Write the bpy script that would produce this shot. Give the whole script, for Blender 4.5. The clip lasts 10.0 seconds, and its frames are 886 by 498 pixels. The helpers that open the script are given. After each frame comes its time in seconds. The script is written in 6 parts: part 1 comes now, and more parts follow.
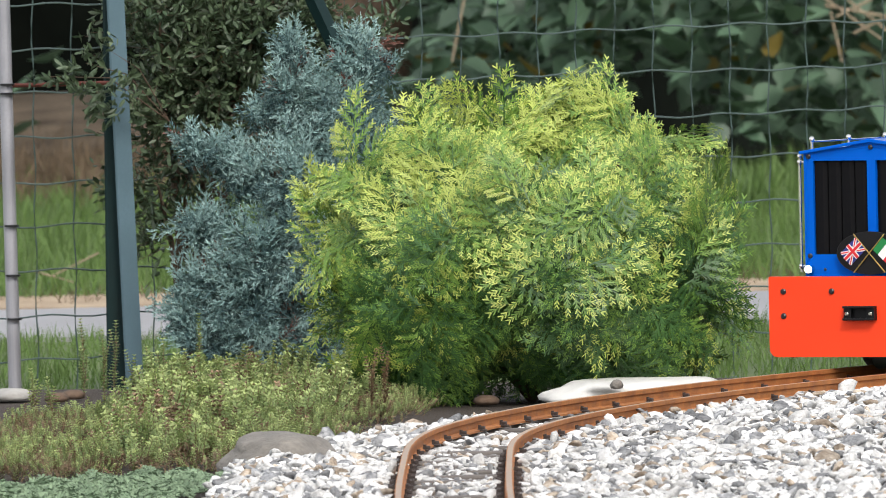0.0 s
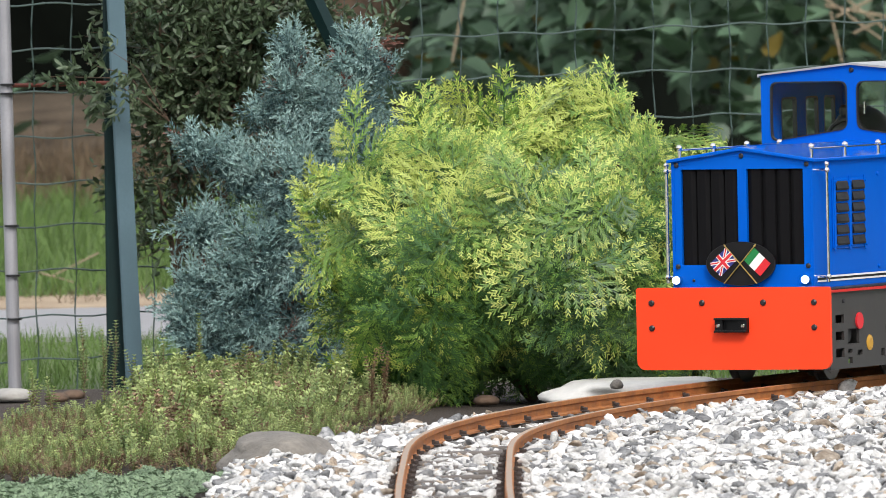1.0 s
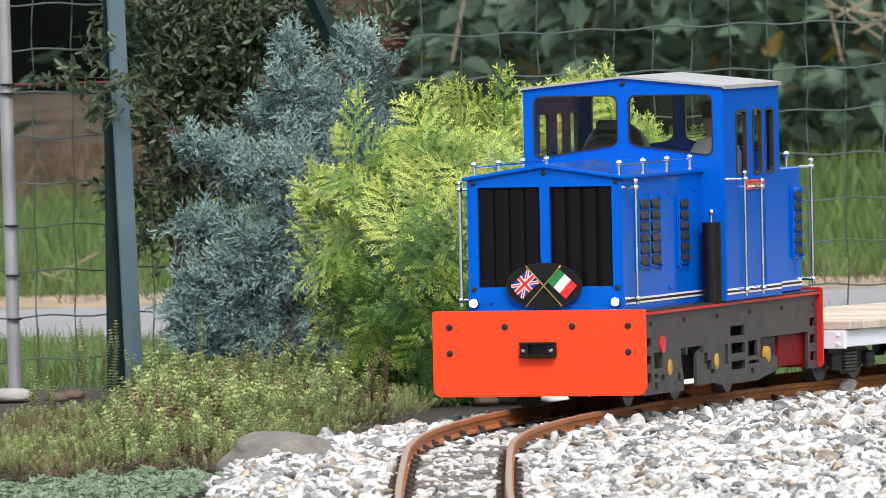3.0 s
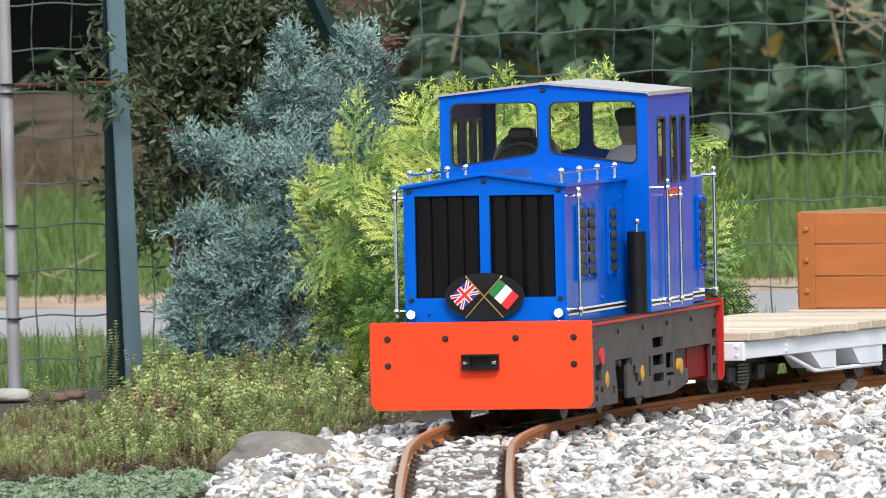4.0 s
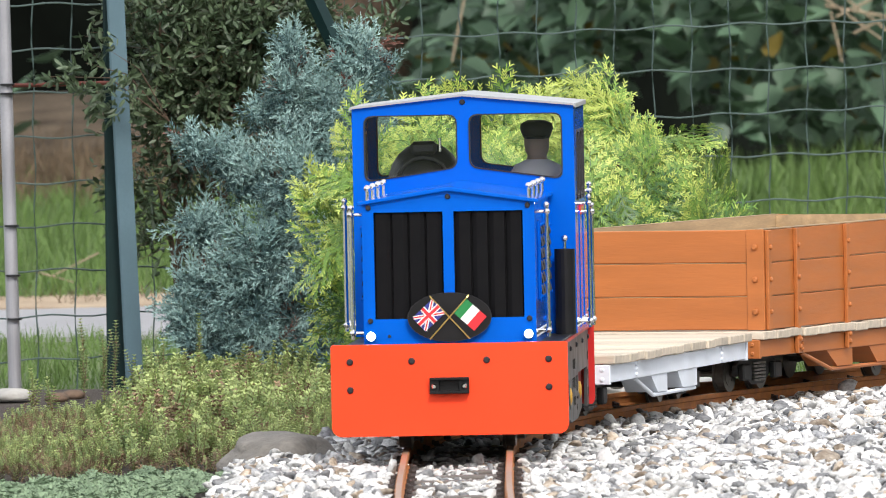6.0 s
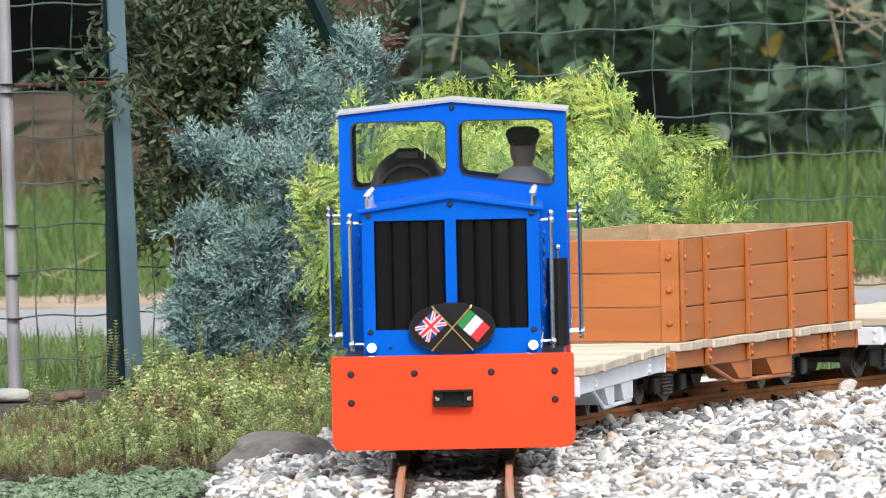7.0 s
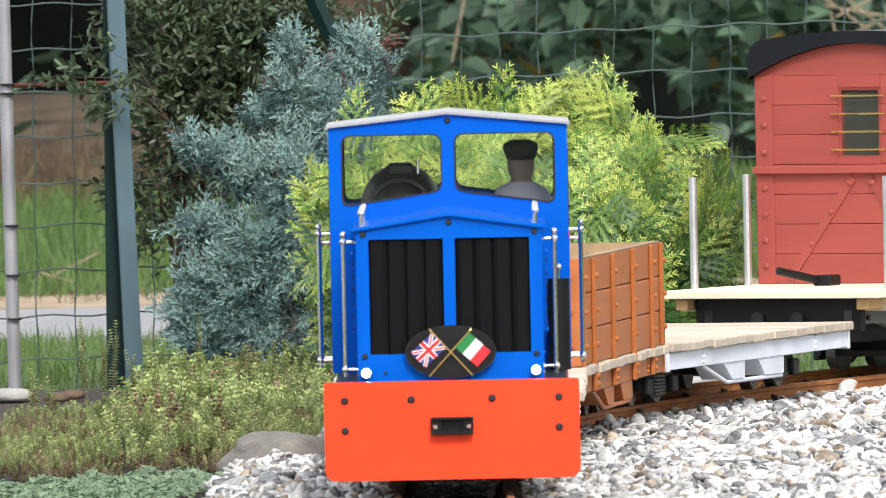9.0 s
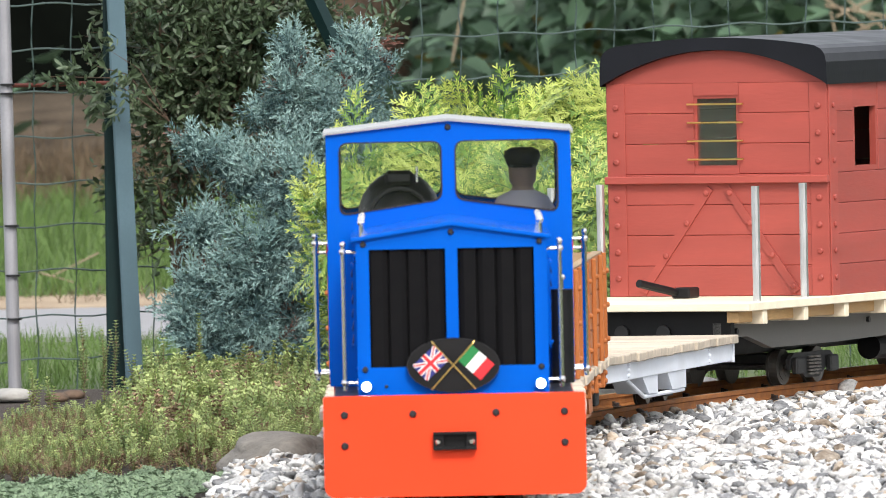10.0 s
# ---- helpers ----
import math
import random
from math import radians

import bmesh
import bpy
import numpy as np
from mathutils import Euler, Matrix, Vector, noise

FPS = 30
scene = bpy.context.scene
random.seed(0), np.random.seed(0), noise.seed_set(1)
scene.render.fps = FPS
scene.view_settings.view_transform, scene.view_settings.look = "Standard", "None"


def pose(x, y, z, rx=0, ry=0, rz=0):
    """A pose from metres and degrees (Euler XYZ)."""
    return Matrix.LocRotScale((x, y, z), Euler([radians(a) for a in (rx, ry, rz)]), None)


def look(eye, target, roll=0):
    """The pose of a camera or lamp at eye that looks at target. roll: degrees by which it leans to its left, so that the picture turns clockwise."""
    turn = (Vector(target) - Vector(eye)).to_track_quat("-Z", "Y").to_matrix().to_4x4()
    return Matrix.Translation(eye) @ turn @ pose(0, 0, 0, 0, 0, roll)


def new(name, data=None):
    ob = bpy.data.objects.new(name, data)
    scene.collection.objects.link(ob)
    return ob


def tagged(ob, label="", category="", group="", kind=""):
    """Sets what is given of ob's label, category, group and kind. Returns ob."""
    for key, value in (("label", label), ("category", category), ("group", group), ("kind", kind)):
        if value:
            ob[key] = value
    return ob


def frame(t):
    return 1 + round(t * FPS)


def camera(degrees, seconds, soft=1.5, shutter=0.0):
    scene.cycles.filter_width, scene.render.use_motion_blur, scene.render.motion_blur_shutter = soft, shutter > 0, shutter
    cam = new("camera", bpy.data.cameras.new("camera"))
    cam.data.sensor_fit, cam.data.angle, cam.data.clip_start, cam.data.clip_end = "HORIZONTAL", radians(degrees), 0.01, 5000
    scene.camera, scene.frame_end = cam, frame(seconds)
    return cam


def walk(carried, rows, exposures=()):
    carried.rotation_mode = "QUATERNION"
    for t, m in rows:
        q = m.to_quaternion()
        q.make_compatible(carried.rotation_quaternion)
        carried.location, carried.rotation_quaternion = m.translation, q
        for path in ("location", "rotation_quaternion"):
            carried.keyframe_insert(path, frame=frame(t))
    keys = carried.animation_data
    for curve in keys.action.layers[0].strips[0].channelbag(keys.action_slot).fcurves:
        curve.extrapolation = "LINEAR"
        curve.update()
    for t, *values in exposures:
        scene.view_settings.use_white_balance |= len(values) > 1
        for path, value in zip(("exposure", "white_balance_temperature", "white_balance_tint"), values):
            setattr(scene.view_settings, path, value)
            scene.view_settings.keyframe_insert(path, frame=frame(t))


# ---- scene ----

# ---------- camera: it stands still, far off, with a long lens ----------
EYE_H = 0.7314
cam = camera(3.3265, 10.0, soft=0.5)
cam.data.dof.use_dof, cam.data.dof.focus_distance, cam.data.dof.aperture_fstop = True, 19.9, 42.0
STAND = pose(0, 0, EYE_H, 90 - 1.4545, 0, 0) @ pose(0, 0, 0, 0, 0, -1.1608)
walk(cam, [(0.0, STAND), (10.0, STAND)], exposures=[(0.0, 0.60), (2.5, 0.62), (4.5, 0.74), (5.5, 0.82), (7.5, 0.83), (10.0, 0.86)])

# ---------- light: bright overcast day ----------
SUN_EL, SUN_ROT = radians(44), radians(166)
world = bpy.data.worlds.new("sky")
scene.world = world
world.use_nodes = True
wn = world.node_tree.nodes
sky = wn.new("ShaderNodeTexSky")
sky.sky_type, sky.sun_disc, sky.sun_elevation, sky.sun_rotation = "NISHITA", False, SUN_EL, SUN_ROT
sky.air_density, sky.dust_density, sky.ozone_density = 1.0, 4.0, 1.0
soft_sky = wn.new("ShaderNodeMix")
soft_sky.data_type = "RGBA"
soft_sky.inputs[0].default_value = 0.65
soft_sky.inputs[7].default_value = (7.5, 7.6, 7.8, 1)
world.node_tree.links.new(sky.outputs[0], soft_sky.inputs[6])
world.node_tree.links.new(soft_sky.outputs[2], wn["Background"].inputs[0])
wn["Background"].inputs[1].default_value = 0.125
sun = new("sun", bpy.data.lights.new("sun", "SUN"))
sun.data.energy, sun.data.angle, sun.data.color = 1.6, radians(14), (1.0, 0.97, 0.92)
sun.matrix_world = look((4, 6, 13), (0.6, 19.5, 0))


# ---------- materials ----------
def mat(name, col, rough=0.5, metal=0.0, var=0.15, scale=30.0, bump=0.15, bscale=300.0, island=0.0, each=0.0,
        leaf=0.0, stretch=(1, 1, 1), glow=0.0, second=None, dist=0.001, spec=0.5, speck=0.0):
    """A node material: base colour with variation at two scales, fine relief, and a change from piece to piece."""
    m = bpy.data.materials.new(name)
    m.use_nodes = True
    n, l = m.node_tree.nodes, m.node_tree.links
    b = n["Principled BSDF"]
    b.inputs["Roughness"].default_value, b.inputs["Metallic"].default_value = rough, metal
    b.inputs["Specular IOR Level"].default_value = spec
    tc, mp = n.new("ShaderNodeTexCoord"), n.new("ShaderNodeMapping")
    mp.inputs["Scale"].default_value = stretch
    l.new(tc.outputs["Object"], mp.inputs[0])

    def noise_at(sc, detail=4.0):
        t = n.new("ShaderNodeTexNoise")
        t.inputs["Scale"].default_value, t.inputs["Detail"].default_value = sc, detail
        l.new(mp.outputs[0], t.inputs["Vector"])
        return t

    def blend(fac, a, c):
        x = n.new("ShaderNodeMix")
        x.data_type = "RGBA"
        if isinstance(fac, float):
            x.inputs[0].default_value = fac
        else:
            l.new(fac, x.inputs[0])
        for i, v in ((6, a), (7, c)):
            if isinstance(v, tuple):
                x.inputs[i].default_value = (*v[:3], 1)
            else:
                l.new(v, x.inputs[i])
        return x.outputs[2]

    def ramp(sock, lo, hi):
        r = n.new("ShaderNodeMapRange")
        r.inputs[1].default_value, r.inputs[2].default_value = lo, hi
        l.new(sock, r.inputs[0])
        return r.outputs[0]

    dark, light = tuple(c * (1 - var) for c in col), tuple(min(1, c * (1 + var)) for c in col)
    big = ramp(noise_at(scale).outputs[0], 0.3, 0.7)
    c = blend(big, dark, second or light)
    fine = noise_at(bscale, 3.0)
    c = blend(ramp(fine.outputs[0], 0.25, 0.75), c, blend(0.5, c, dark))
    if speck:
        c = blend(ramp(noise_at(bscale * 0.8, 6.0).outputs[0], 0.53, 0.64), c, blend(speck, c, tuple(q * 0.35 for q in col)))
    if island or each:
        src = n.new("ShaderNodeNewGeometry").outputs["Random Per Island"] if island else n.new("ShaderNodeObjectInfo").outputs["Random"]
        hsv = n.new("ShaderNodeHueSaturation")
        amount = island or each
        r = n.new("ShaderNodeMapRange")
        r.inputs[3].default_value, r.inputs[4].default_value = 1 - amount, 1 + amount
        l.new(src, r.inputs[0])
        l.new(r.outputs[0], hsv.inputs["Value"])
        l.new(c, hsv.inputs["Color"])
        c = hsv.outputs[0]
    l.new(c, b.inputs["Base Color"])
    rr = n.new("ShaderNodeMapRange")
    rr.inputs[3].default_value, rr.inputs[4].default_value = rough * 0.85, min(1, rough * 1.2)
    l.new(big, rr.inputs[0])
    l.new(rr.outputs[0], b.inputs["Roughness"])
    if bump:
        bp = n.new("ShaderNodeBump")
        bp.inputs["Strength"].default_value, bp.inputs["Distance"].default_value = bump, dist
        l.new(fine.outputs[0], bp.inputs["Height"])
        l.new(bp.outputs[0], b.inputs["Normal"])
    if leaf:
        t, mx = n.new("ShaderNodeBsdfTranslucent"), n.new("ShaderNodeMixShader")
        l.new(c, t.inputs[0])
        mx.inputs[0].default_value = leaf
        l.new(b.outputs[0], mx.inputs[1])
        l.new(t.outputs[0], mx.inputs[2])
        l.new(mx.outputs[0], n["Material Output"].inputs[0])
    if glow:
        b.inputs["Emission Color"].default_value = (0.8, 0.9, 1.0, 1)
        b.inputs["Emission Strength"].default_value = glow
    return m


def glass_mat(name, tint=(0.95, 0.97, 0.96)):
    m = bpy.data.materials.new(name)
    m.use_nodes = True
    n, l = m.node_tree.nodes, m.node_tree.links
    tr, gl, mx, fr = n.new("ShaderNodeBsdfTransparent"), n.new("ShaderNodeBsdfGlossy"), n.new("ShaderNodeMixShader"), n.new("ShaderNodeFresnel")
    tr.inputs[0].default_value, gl.inputs["Roughness"].default_value = (*tint, 1), 0.03
    l.new(fr.outputs[0], mx.inputs[0])
    l.new(tr.outputs[0], mx.inputs[1])
    l.new(gl.outputs[0], mx.inputs[2])
    l.new(mx.outputs[0], n["Material Output"].inputs[0])
    return m


BLUE = mat("blue_paint", (0.001, 0.10, 0.55), 0.12, var=0.05, scale=9, bump=0.015, bscale=120, spec=0.1)
ORANGE_RED = mat("orange_red_paint", (0.86, 0.06, 0.016), 0.42, var=0.05, scale=8, bump=0.04, bscale=600, spec=0.2)
RED = mat("red_paint", (0.5, 0.012, 0.01), 0.4, var=0.12, scale=20, bump=0.05)
BLACK = mat("black_paint", (0.007, 0.007, 0.008), 0.45, var=0.3, scale=40, bump=0.08, spec=0.25)
GRILLE = mat("matt_black_cloth", (0.005, 0.005, 0.006), 0.75, var=0.25, scale=60, bump=0.2, bscale=900, spec=0.12)
FRAME_GREY = mat("grey_metallic_frame_paint", (0.055, 0.053, 0.052), 0.42, 0.15, var=0.15, scale=25, bump=0.05, spec=0.3)
STEEL = mat("polished_steel", (0.72, 0.72, 0.70), 0.16, 1.0, var=0.06, bump=0.02)
ALU = mat("dull_aluminium", (0.62, 0.63, 0.65), 0.35, 0.9, var=0.08, bump=0.05)
BOLT = mat("blackened_steel", (0.05, 0.05, 0.055), 0.4, 0.8, var=0.2, bump=0.05)
WHEEL = mat("worn_wheel_steel", (0.17, 0.16, 0.15), 0.4, 0.7, var=0.3, scale=60, bump=0.1)
BOGIE = mat("dark_grey_bogie_paint", (0.035, 0.036, 0.038), 0.55, 0.2, var=0.3, scale=50, bump=0.15)
SHADED_TANK_RED = mat("dark_red_tank_paint", (0.17, 0.005, 0.004), 0.5, var=0.12, scale=20, bump=0.04, spec=0.1)
YELLOW = mat("ochre_yellow_paint", (0.55, 0.30, 0.03), 0.5, var=0.2, bump=0.05)
WHITE = mat("white_enamel", (0.80, 0.80, 0.79), 0.4, var=0.05, bump=0.02)
ROOF_GREY = mat("pale_grey_roof_paint", (0.36, 0.37, 0.37), 0.35, var=0.08, scale=12, bump=0.06, spec=0.2)
RUBBER = mat("black_rubber", (0.015, 0.015, 0.016), 0.5, var=0.2, bump=0.05)
GREEN_F = mat("green_enamel", (0.01, 0.20, 0.05), 0.4, var=0.05, bump=0.02)
NAVY_F = mat("navy_enamel", (0.02, 0.03, 0.22), 0.4, var=0.05, bump=0.02)
RED_F = mat("red_enamel", (0.65, 0.02, 0.03), 0.4, var=0.05, bump=0.02)
BRASS = mat("brass", (0.75, 0.52, 0.18), 0.3, 1.0, var=0.1, bump=0.03)
LAMP = mat("lit_lamp_lens", (0.9, 0.95, 1.0), 0.2, var=0.01, bump=0.0, glow=30.0)
LEATHER = mat("black_leather", (0.03, 0.03, 0.033), 0.42, var=0.3, scale=50, bump=0.3, bscale=700)
DOLL = mat("figurine_paint", (0.45, 0.33, 0.27), 0.6, var=0.1, bump=0.05)
DOLL_DARK = mat("figurine_dark_cap", (0.015, 0.015, 0.02), 0.6, var=0.1, bump=0.05)
DOLL_SHIRT = mat("figurine_pale_shirt", (0.74, 0.72, 0.80), 0.7, var=0.06, bump=0.1)
PALE_GREY = mat("pale_grey_wagon_paint", (0.68, 0.72, 0.79), 0.5, var=0.08, scale=25, bump=0.12, bscale=250, each=0.04)
RUST_PAINT = mat("orange_brown_wagon_paint", (0.40, 0.125, 0.028), 0.5, var=0.10, scale=30, bump=0.25, bscale=150, each=0.07, stretch=(0.3, 0.3, 2))
DECK = mat("weathered_oak", (0.56, 0.48, 0.38), 0.75, var=0.28, scale=14, bump=0.4, bscale=130, each=0.16, stretch=(6, 0.6, 3))
RAW_WOOD = mat("raw_brown_wood", (0.36, 0.25, 0.14), 0.75, var=0.3, scale=16, bump=0.4, bscale=150, each=0.12, stretch=(0.5, 4, 4))
PLY = mat("pale_plywood", (0.82, 0.73, 0.56), 0.65, var=0.12, scale=12, bump=0.2, bscale=160, stretch=(4, 0.5, 3))
SILL_GREY = mat("mid_grey_sill_paint", (0.15, 0.148, 0.14), 0.5, var=0.12, scale=25, bump=0.08, spec=0.3)
TAN_WOOD = mat("tan_pine_beam", (0.52, 0.33, 0.15), 0.7, var=0.2, scale=16, bump=0.3, bscale=150, stretch=(0.5, 4, 4))
VAN_RED = mat("faded_red_van_paint", (0.335, 0.060, 0.045), 0.55, var=0.12, scale=18, bump=0.25, bscale=140, each=0.09, stretch=(0.4, 0.4, 2))
VAN_ROOF = mat("black_roof_sheet", (0.009, 0.010, 0.014), 0.38, var=0.2, scale=12, bump=0.1, spec=0.2)
RUST = mat("rusty_rail_steel", (0.36, 0.125, 0.03), 0.7, 0.1, var=0.35, scale=40, bump=0.4, bscale=350, second=(0.50, 0.205, 0.06))
RAIL_TOP = mat("worn_rail_head", (0.40, 0.27, 0.18), 0.42, 0.5, var=0.25, scale=30, bump=0.2)
CHAIR = mat("dark_rail_chair", (0.045, 0.032, 0.028), 0.6, var=0.3, bump=0.2)
SLEEPER = mat("grey_brown_sleeper", (0.13, 0.115, 0.105), 0.8, var=0.25, scale=40, bump=0.3, each=0.15)
STONE = mat("crushed_limestone", (0.60, 0.595, 0.585), 0.85, var=0.28, scale=75, bump=0.8, bscale=330, island=0.26, second=(0.93, 0.925, 0.91), dist=0.002, speck=0.4)
STONE_BROWN = mat("brown_stained_stone", (0.34, 0.25, 0.17), 0.85, var=0.35, scale=80, bump=0.8, bscale=330, island=0.35, second=(0.62, 0.55, 0.46), dist=0.002, speck=0.6)
STONE_GREY = mat("grey_slate_stone", (0.20, 0.205, 0.215), 0.75, var=0.4, scale=80, bump=0.8, bscale=330, island=0.4, second=(0.42, 0.425, 0.43), dist=0.002, speck=0.6)
STONE_PIECE = mat("crushed_limestone_piece", (0.60, 0.595, 0.585), 0.85, var=0.28, scale=1.1, bump=0.6, bscale=5, each=0.36, second=(0.86, 0.855, 0.84), dist=0.08, speck=0.5)
BOULDER = mat("grey_boulder", (0.19, 0.175, 0.155), 0.85, var=0.35, scale=30, bump=0.9, bscale=160, dist=0.003)
PALE_STONE = mat("dull_pale_stone", (0.36, 0.35, 0.33), 0.85, var=0.2, scale=25, bump=0.6, bscale=150, dist=0.002)
SLAB = mat("pale_stone_slab", (0.66, 0.65, 0.62), 0.8, var=0.15, scale=18, bump=0.5, bscale=150, dist=0.002)
GRIT = mat("stone_dust_bed", (0.36, 0.35, 0.34), 0.95, var=0.3, scale=120, bump=0.8, bscale=400)
SOIL = mat("dark_bed_soil", (0.045, 0.033, 0.025), 0.95, var=0.45, scale=40, bump=0.9, bscale=250, dist=0.004)
ASPHALT = mat("grey_footpath_asphalt", (0.26, 0.26, 0.27), 0.9, var=0.12, scale=3, bump=0.4, bscale=200)
VERGE = mat("straw_littered_verge", (0.36, 0.25, 0.15), 0.95, var=0.4, scale=14, bump=0.6, bscale=90, second=(0.46, 0.37, 0.26))
TURF = mat("meadow_turf", (0.075, 0.125, 0.03), 0.95, var=0.4, scale=1.6, bump=0.7, bscale=40, second=(0.13, 0.17, 0.055))
GRASS = mat("grass_blades", (0.10, 0.19, 0.04), 0.6, var=0.3, scale=2.5, bump=0, island=0.35, leaf=0.3, second=(0.16, 0.24, 0.07))
DRY_GRASS = mat("dry_grass_blades", (0.14, 0.10, 0.062), 0.8, var=0.3, scale=3, bump=0, island=0.4, leaf=0.2)
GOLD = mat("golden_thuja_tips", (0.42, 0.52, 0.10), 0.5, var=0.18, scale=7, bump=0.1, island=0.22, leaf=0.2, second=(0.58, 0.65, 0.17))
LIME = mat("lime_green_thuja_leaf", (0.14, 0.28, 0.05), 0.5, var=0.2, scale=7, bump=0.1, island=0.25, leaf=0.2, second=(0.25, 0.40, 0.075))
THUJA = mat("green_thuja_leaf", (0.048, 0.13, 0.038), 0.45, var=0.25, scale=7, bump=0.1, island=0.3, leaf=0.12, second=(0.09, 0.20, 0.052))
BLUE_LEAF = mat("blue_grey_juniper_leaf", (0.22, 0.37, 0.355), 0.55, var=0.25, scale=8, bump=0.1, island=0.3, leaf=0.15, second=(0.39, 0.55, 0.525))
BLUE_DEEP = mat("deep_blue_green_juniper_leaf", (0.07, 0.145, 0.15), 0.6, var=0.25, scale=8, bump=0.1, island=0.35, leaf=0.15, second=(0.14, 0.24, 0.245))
DARK_LEAF = mat("dark_evergreen_leaf", (0.055, 0.10, 0.055), 0.4, var=0.3, scale=8, bump=0.1, island=0.45, leaf=0.2, second=(0.13, 0.175, 0.09))
THYME = mat("thyme_leaf", (0.23, 0.34, 0.12), 0.65, var=0.3, scale=6, bump=0.1, island=0.35, leaf=0.25, second=(0.42, 0.50, 0.21))
THYME_TIP = mat("pale_thyme_shoot_tip", (0.33, 0.42, 0.15), 0.65, var=0.2, scale=6, bump=0.1, island=0.3, leaf=0.3, second=(0.48, 0.55, 0.23))
THYME_DRY = mat("dry_thyme_stem", (0.24, 0.165, 0.10), 0.8, var=0.3, scale=9, bump=0.1, island=0.4)
SEDUM = mat("pale_green_carpet_leaf", (0.17, 0.26, 0.15), 0.65, var=0.22, scale=20, bump=0.1, island=0.3, leaf=0.2, second=(0.26, 0.35, 0.22))
HEDGE = mat("bramble_leaf", (0.085, 0.16, 0.10), 0.5, var=0.3, scale=3, bump=0.1, island=0.4, leaf=0.25, second=(0.14, 0.225, 0.14))
HEDGE_YELLOW = mat("yellowing_bramble_leaf", (0.20, 0.15, 0.03), 0.5, var=0.3, scale=3, bump=0.1, island=0.3, leaf=0.3)
LITTER = mat("brown_leaf_litter", (0.10, 0.070, 0.045), 0.95, var=0.45, scale=9, bump=0.8, bscale=60, second=(0.19, 0.145, 0.10), dist=0.02)
REFLECTED_GREEN = mat("clipped_hedge_green", (0.035, 0.065, 0.03), 0.9, var=0.5, scale=3, bump=0.8, bscale=25, second=(0.07, 0.11, 0.045), dist=0.03)
THICKET_SHADE = mat("dark_thicket_depth", (0.006, 0.008, 0.006), 0.95, var=0.6, scale=3, bump=0.6, bscale=20, spec=0.05)
BARK = mat("brown_bark", (0.12, 0.08, 0.055), 0.9, var=0.35, scale=20, bump=0.7, bscale=120, dist=0.003)
RED_TWIG = mat("reddish_twig", (0.15, 0.065, 0.05), 0.8, var=0.3, scale=30, bump=0.3)
CANE = mat("grey_dry_cane", (0.28, 0.22, 0.15), 0.8, var=0.3, scale=20, bump=0.2)
POST_GREY = mat("galvanised_tube", (0.36, 0.36, 0.39), 0.45, 0.4, var=0.15, scale=10, bump=0.08)
POST_GREEN = mat("green_coated_post", (0.003, 0.020, 0.020), 0.5, var=0.3, scale=15, bump=0.05, spec=0.25)
POST_FACE = mat("blue_grey_post_face", (0.09, 0.155, 0.19), 0.4, 0.2, var=0.15, scale=10, bump=0.06)
WIRE = mat("green_coated_wire", (0.06, 0.095, 0.09), 0.45, var=0.2, scale=20, bump=0.05)
RUST_BAR = mat("rusty_rod", (0.12, 0.03, 0.02), 0.7, 0.2, var=0.3, scale=30, bump=0.2)
GLASS = glass_mat("clear_window_glass")


def painted_haze_glass_mat(name, haze, share):
    """Glass with a grey-green haze that paints in the see-through view and reflection."""
    m = glass_mat(name)
    n, l = m.node_tree.nodes, m.node_tree.links
    df, mx = n.new("ShaderNodeBsdfDiffuse"), n.new("ShaderNodeMixShader")
    df.inputs[0].default_value, mx.inputs[0].default_value = (*haze, 1), share
    before = n["Material Output"].inputs[0].links[0].from_socket
    l.new(before, mx.inputs[1])
    l.new(df.outputs[0], mx.inputs[2])
    l.new(mx.outputs[0], n["Material Output"].inputs[0])
    return m


HAZE_GLASS = painted_haze_glass_mat("dusty_window_glass", (0.30, 0.36, 0.31), 0.14)


# ---------- building helpers ----------
def part(name, bm, material, parent=None, label="", smooth=False):
    me = bpy.data.meshes.new(name)
    bm.normal_update()
    bm.to_mesh(me)
    bm.free()
    mats = material if isinstance(material, (list, tuple)) else [material]
    for m in mats:
        me.materials.append(m)
    if smooth:
        me.polygons.foreach_set("use_smooth", [True] * len(me.polygons))
    ob = new(name, me)
    ob.parent = parent
    if label:
        tagged(ob, label)
    return ob


def again(ob, x, y, z, rot=(0, 0, 0), parent=None):
    """Another piece on the same mesh, set to a place in its parent's space."""
    o = new(ob.name.split(".")[0], ob.data)
    o.parent = parent or ob.parent
    o.matrix_basis = pose(x, y, z, *rot)
    return o


def box(bm, x0, x1, y0, y1, z0, z1, bevel=0.0):
    r = bmesh.ops.create_cube(bm, size=1, matrix=Matrix.LocRotScale(((x0 + x1) / 2, (y0 + y1) / 2, (z0 + z1) / 2), None,
                                                                     (abs(x1 - x0), abs(y1 - y0), abs(z1 - z0))))
    if bevel:
        es = list({e for v in r["verts"] for e in v.link_edges})
        bmesh.ops.bevel(bm, geom=es, offset=bevel, segments=1, affect="EDGES")
    return bm


def rod(bm, a, b, r, seg=8, r2=None):
    a, b = Vector(a), Vector(b)
    m = Matrix.Translation((a + b) / 2) @ (b - a).to_track_quat("Z", "Y").to_matrix().to_4x4()
    bmesh.ops.create_cone(bm, cap_ends=True, segments=seg, radius1=r, radius2=r if r2 is None else r2, depth=(b - a).length, matrix=m)
    return bm


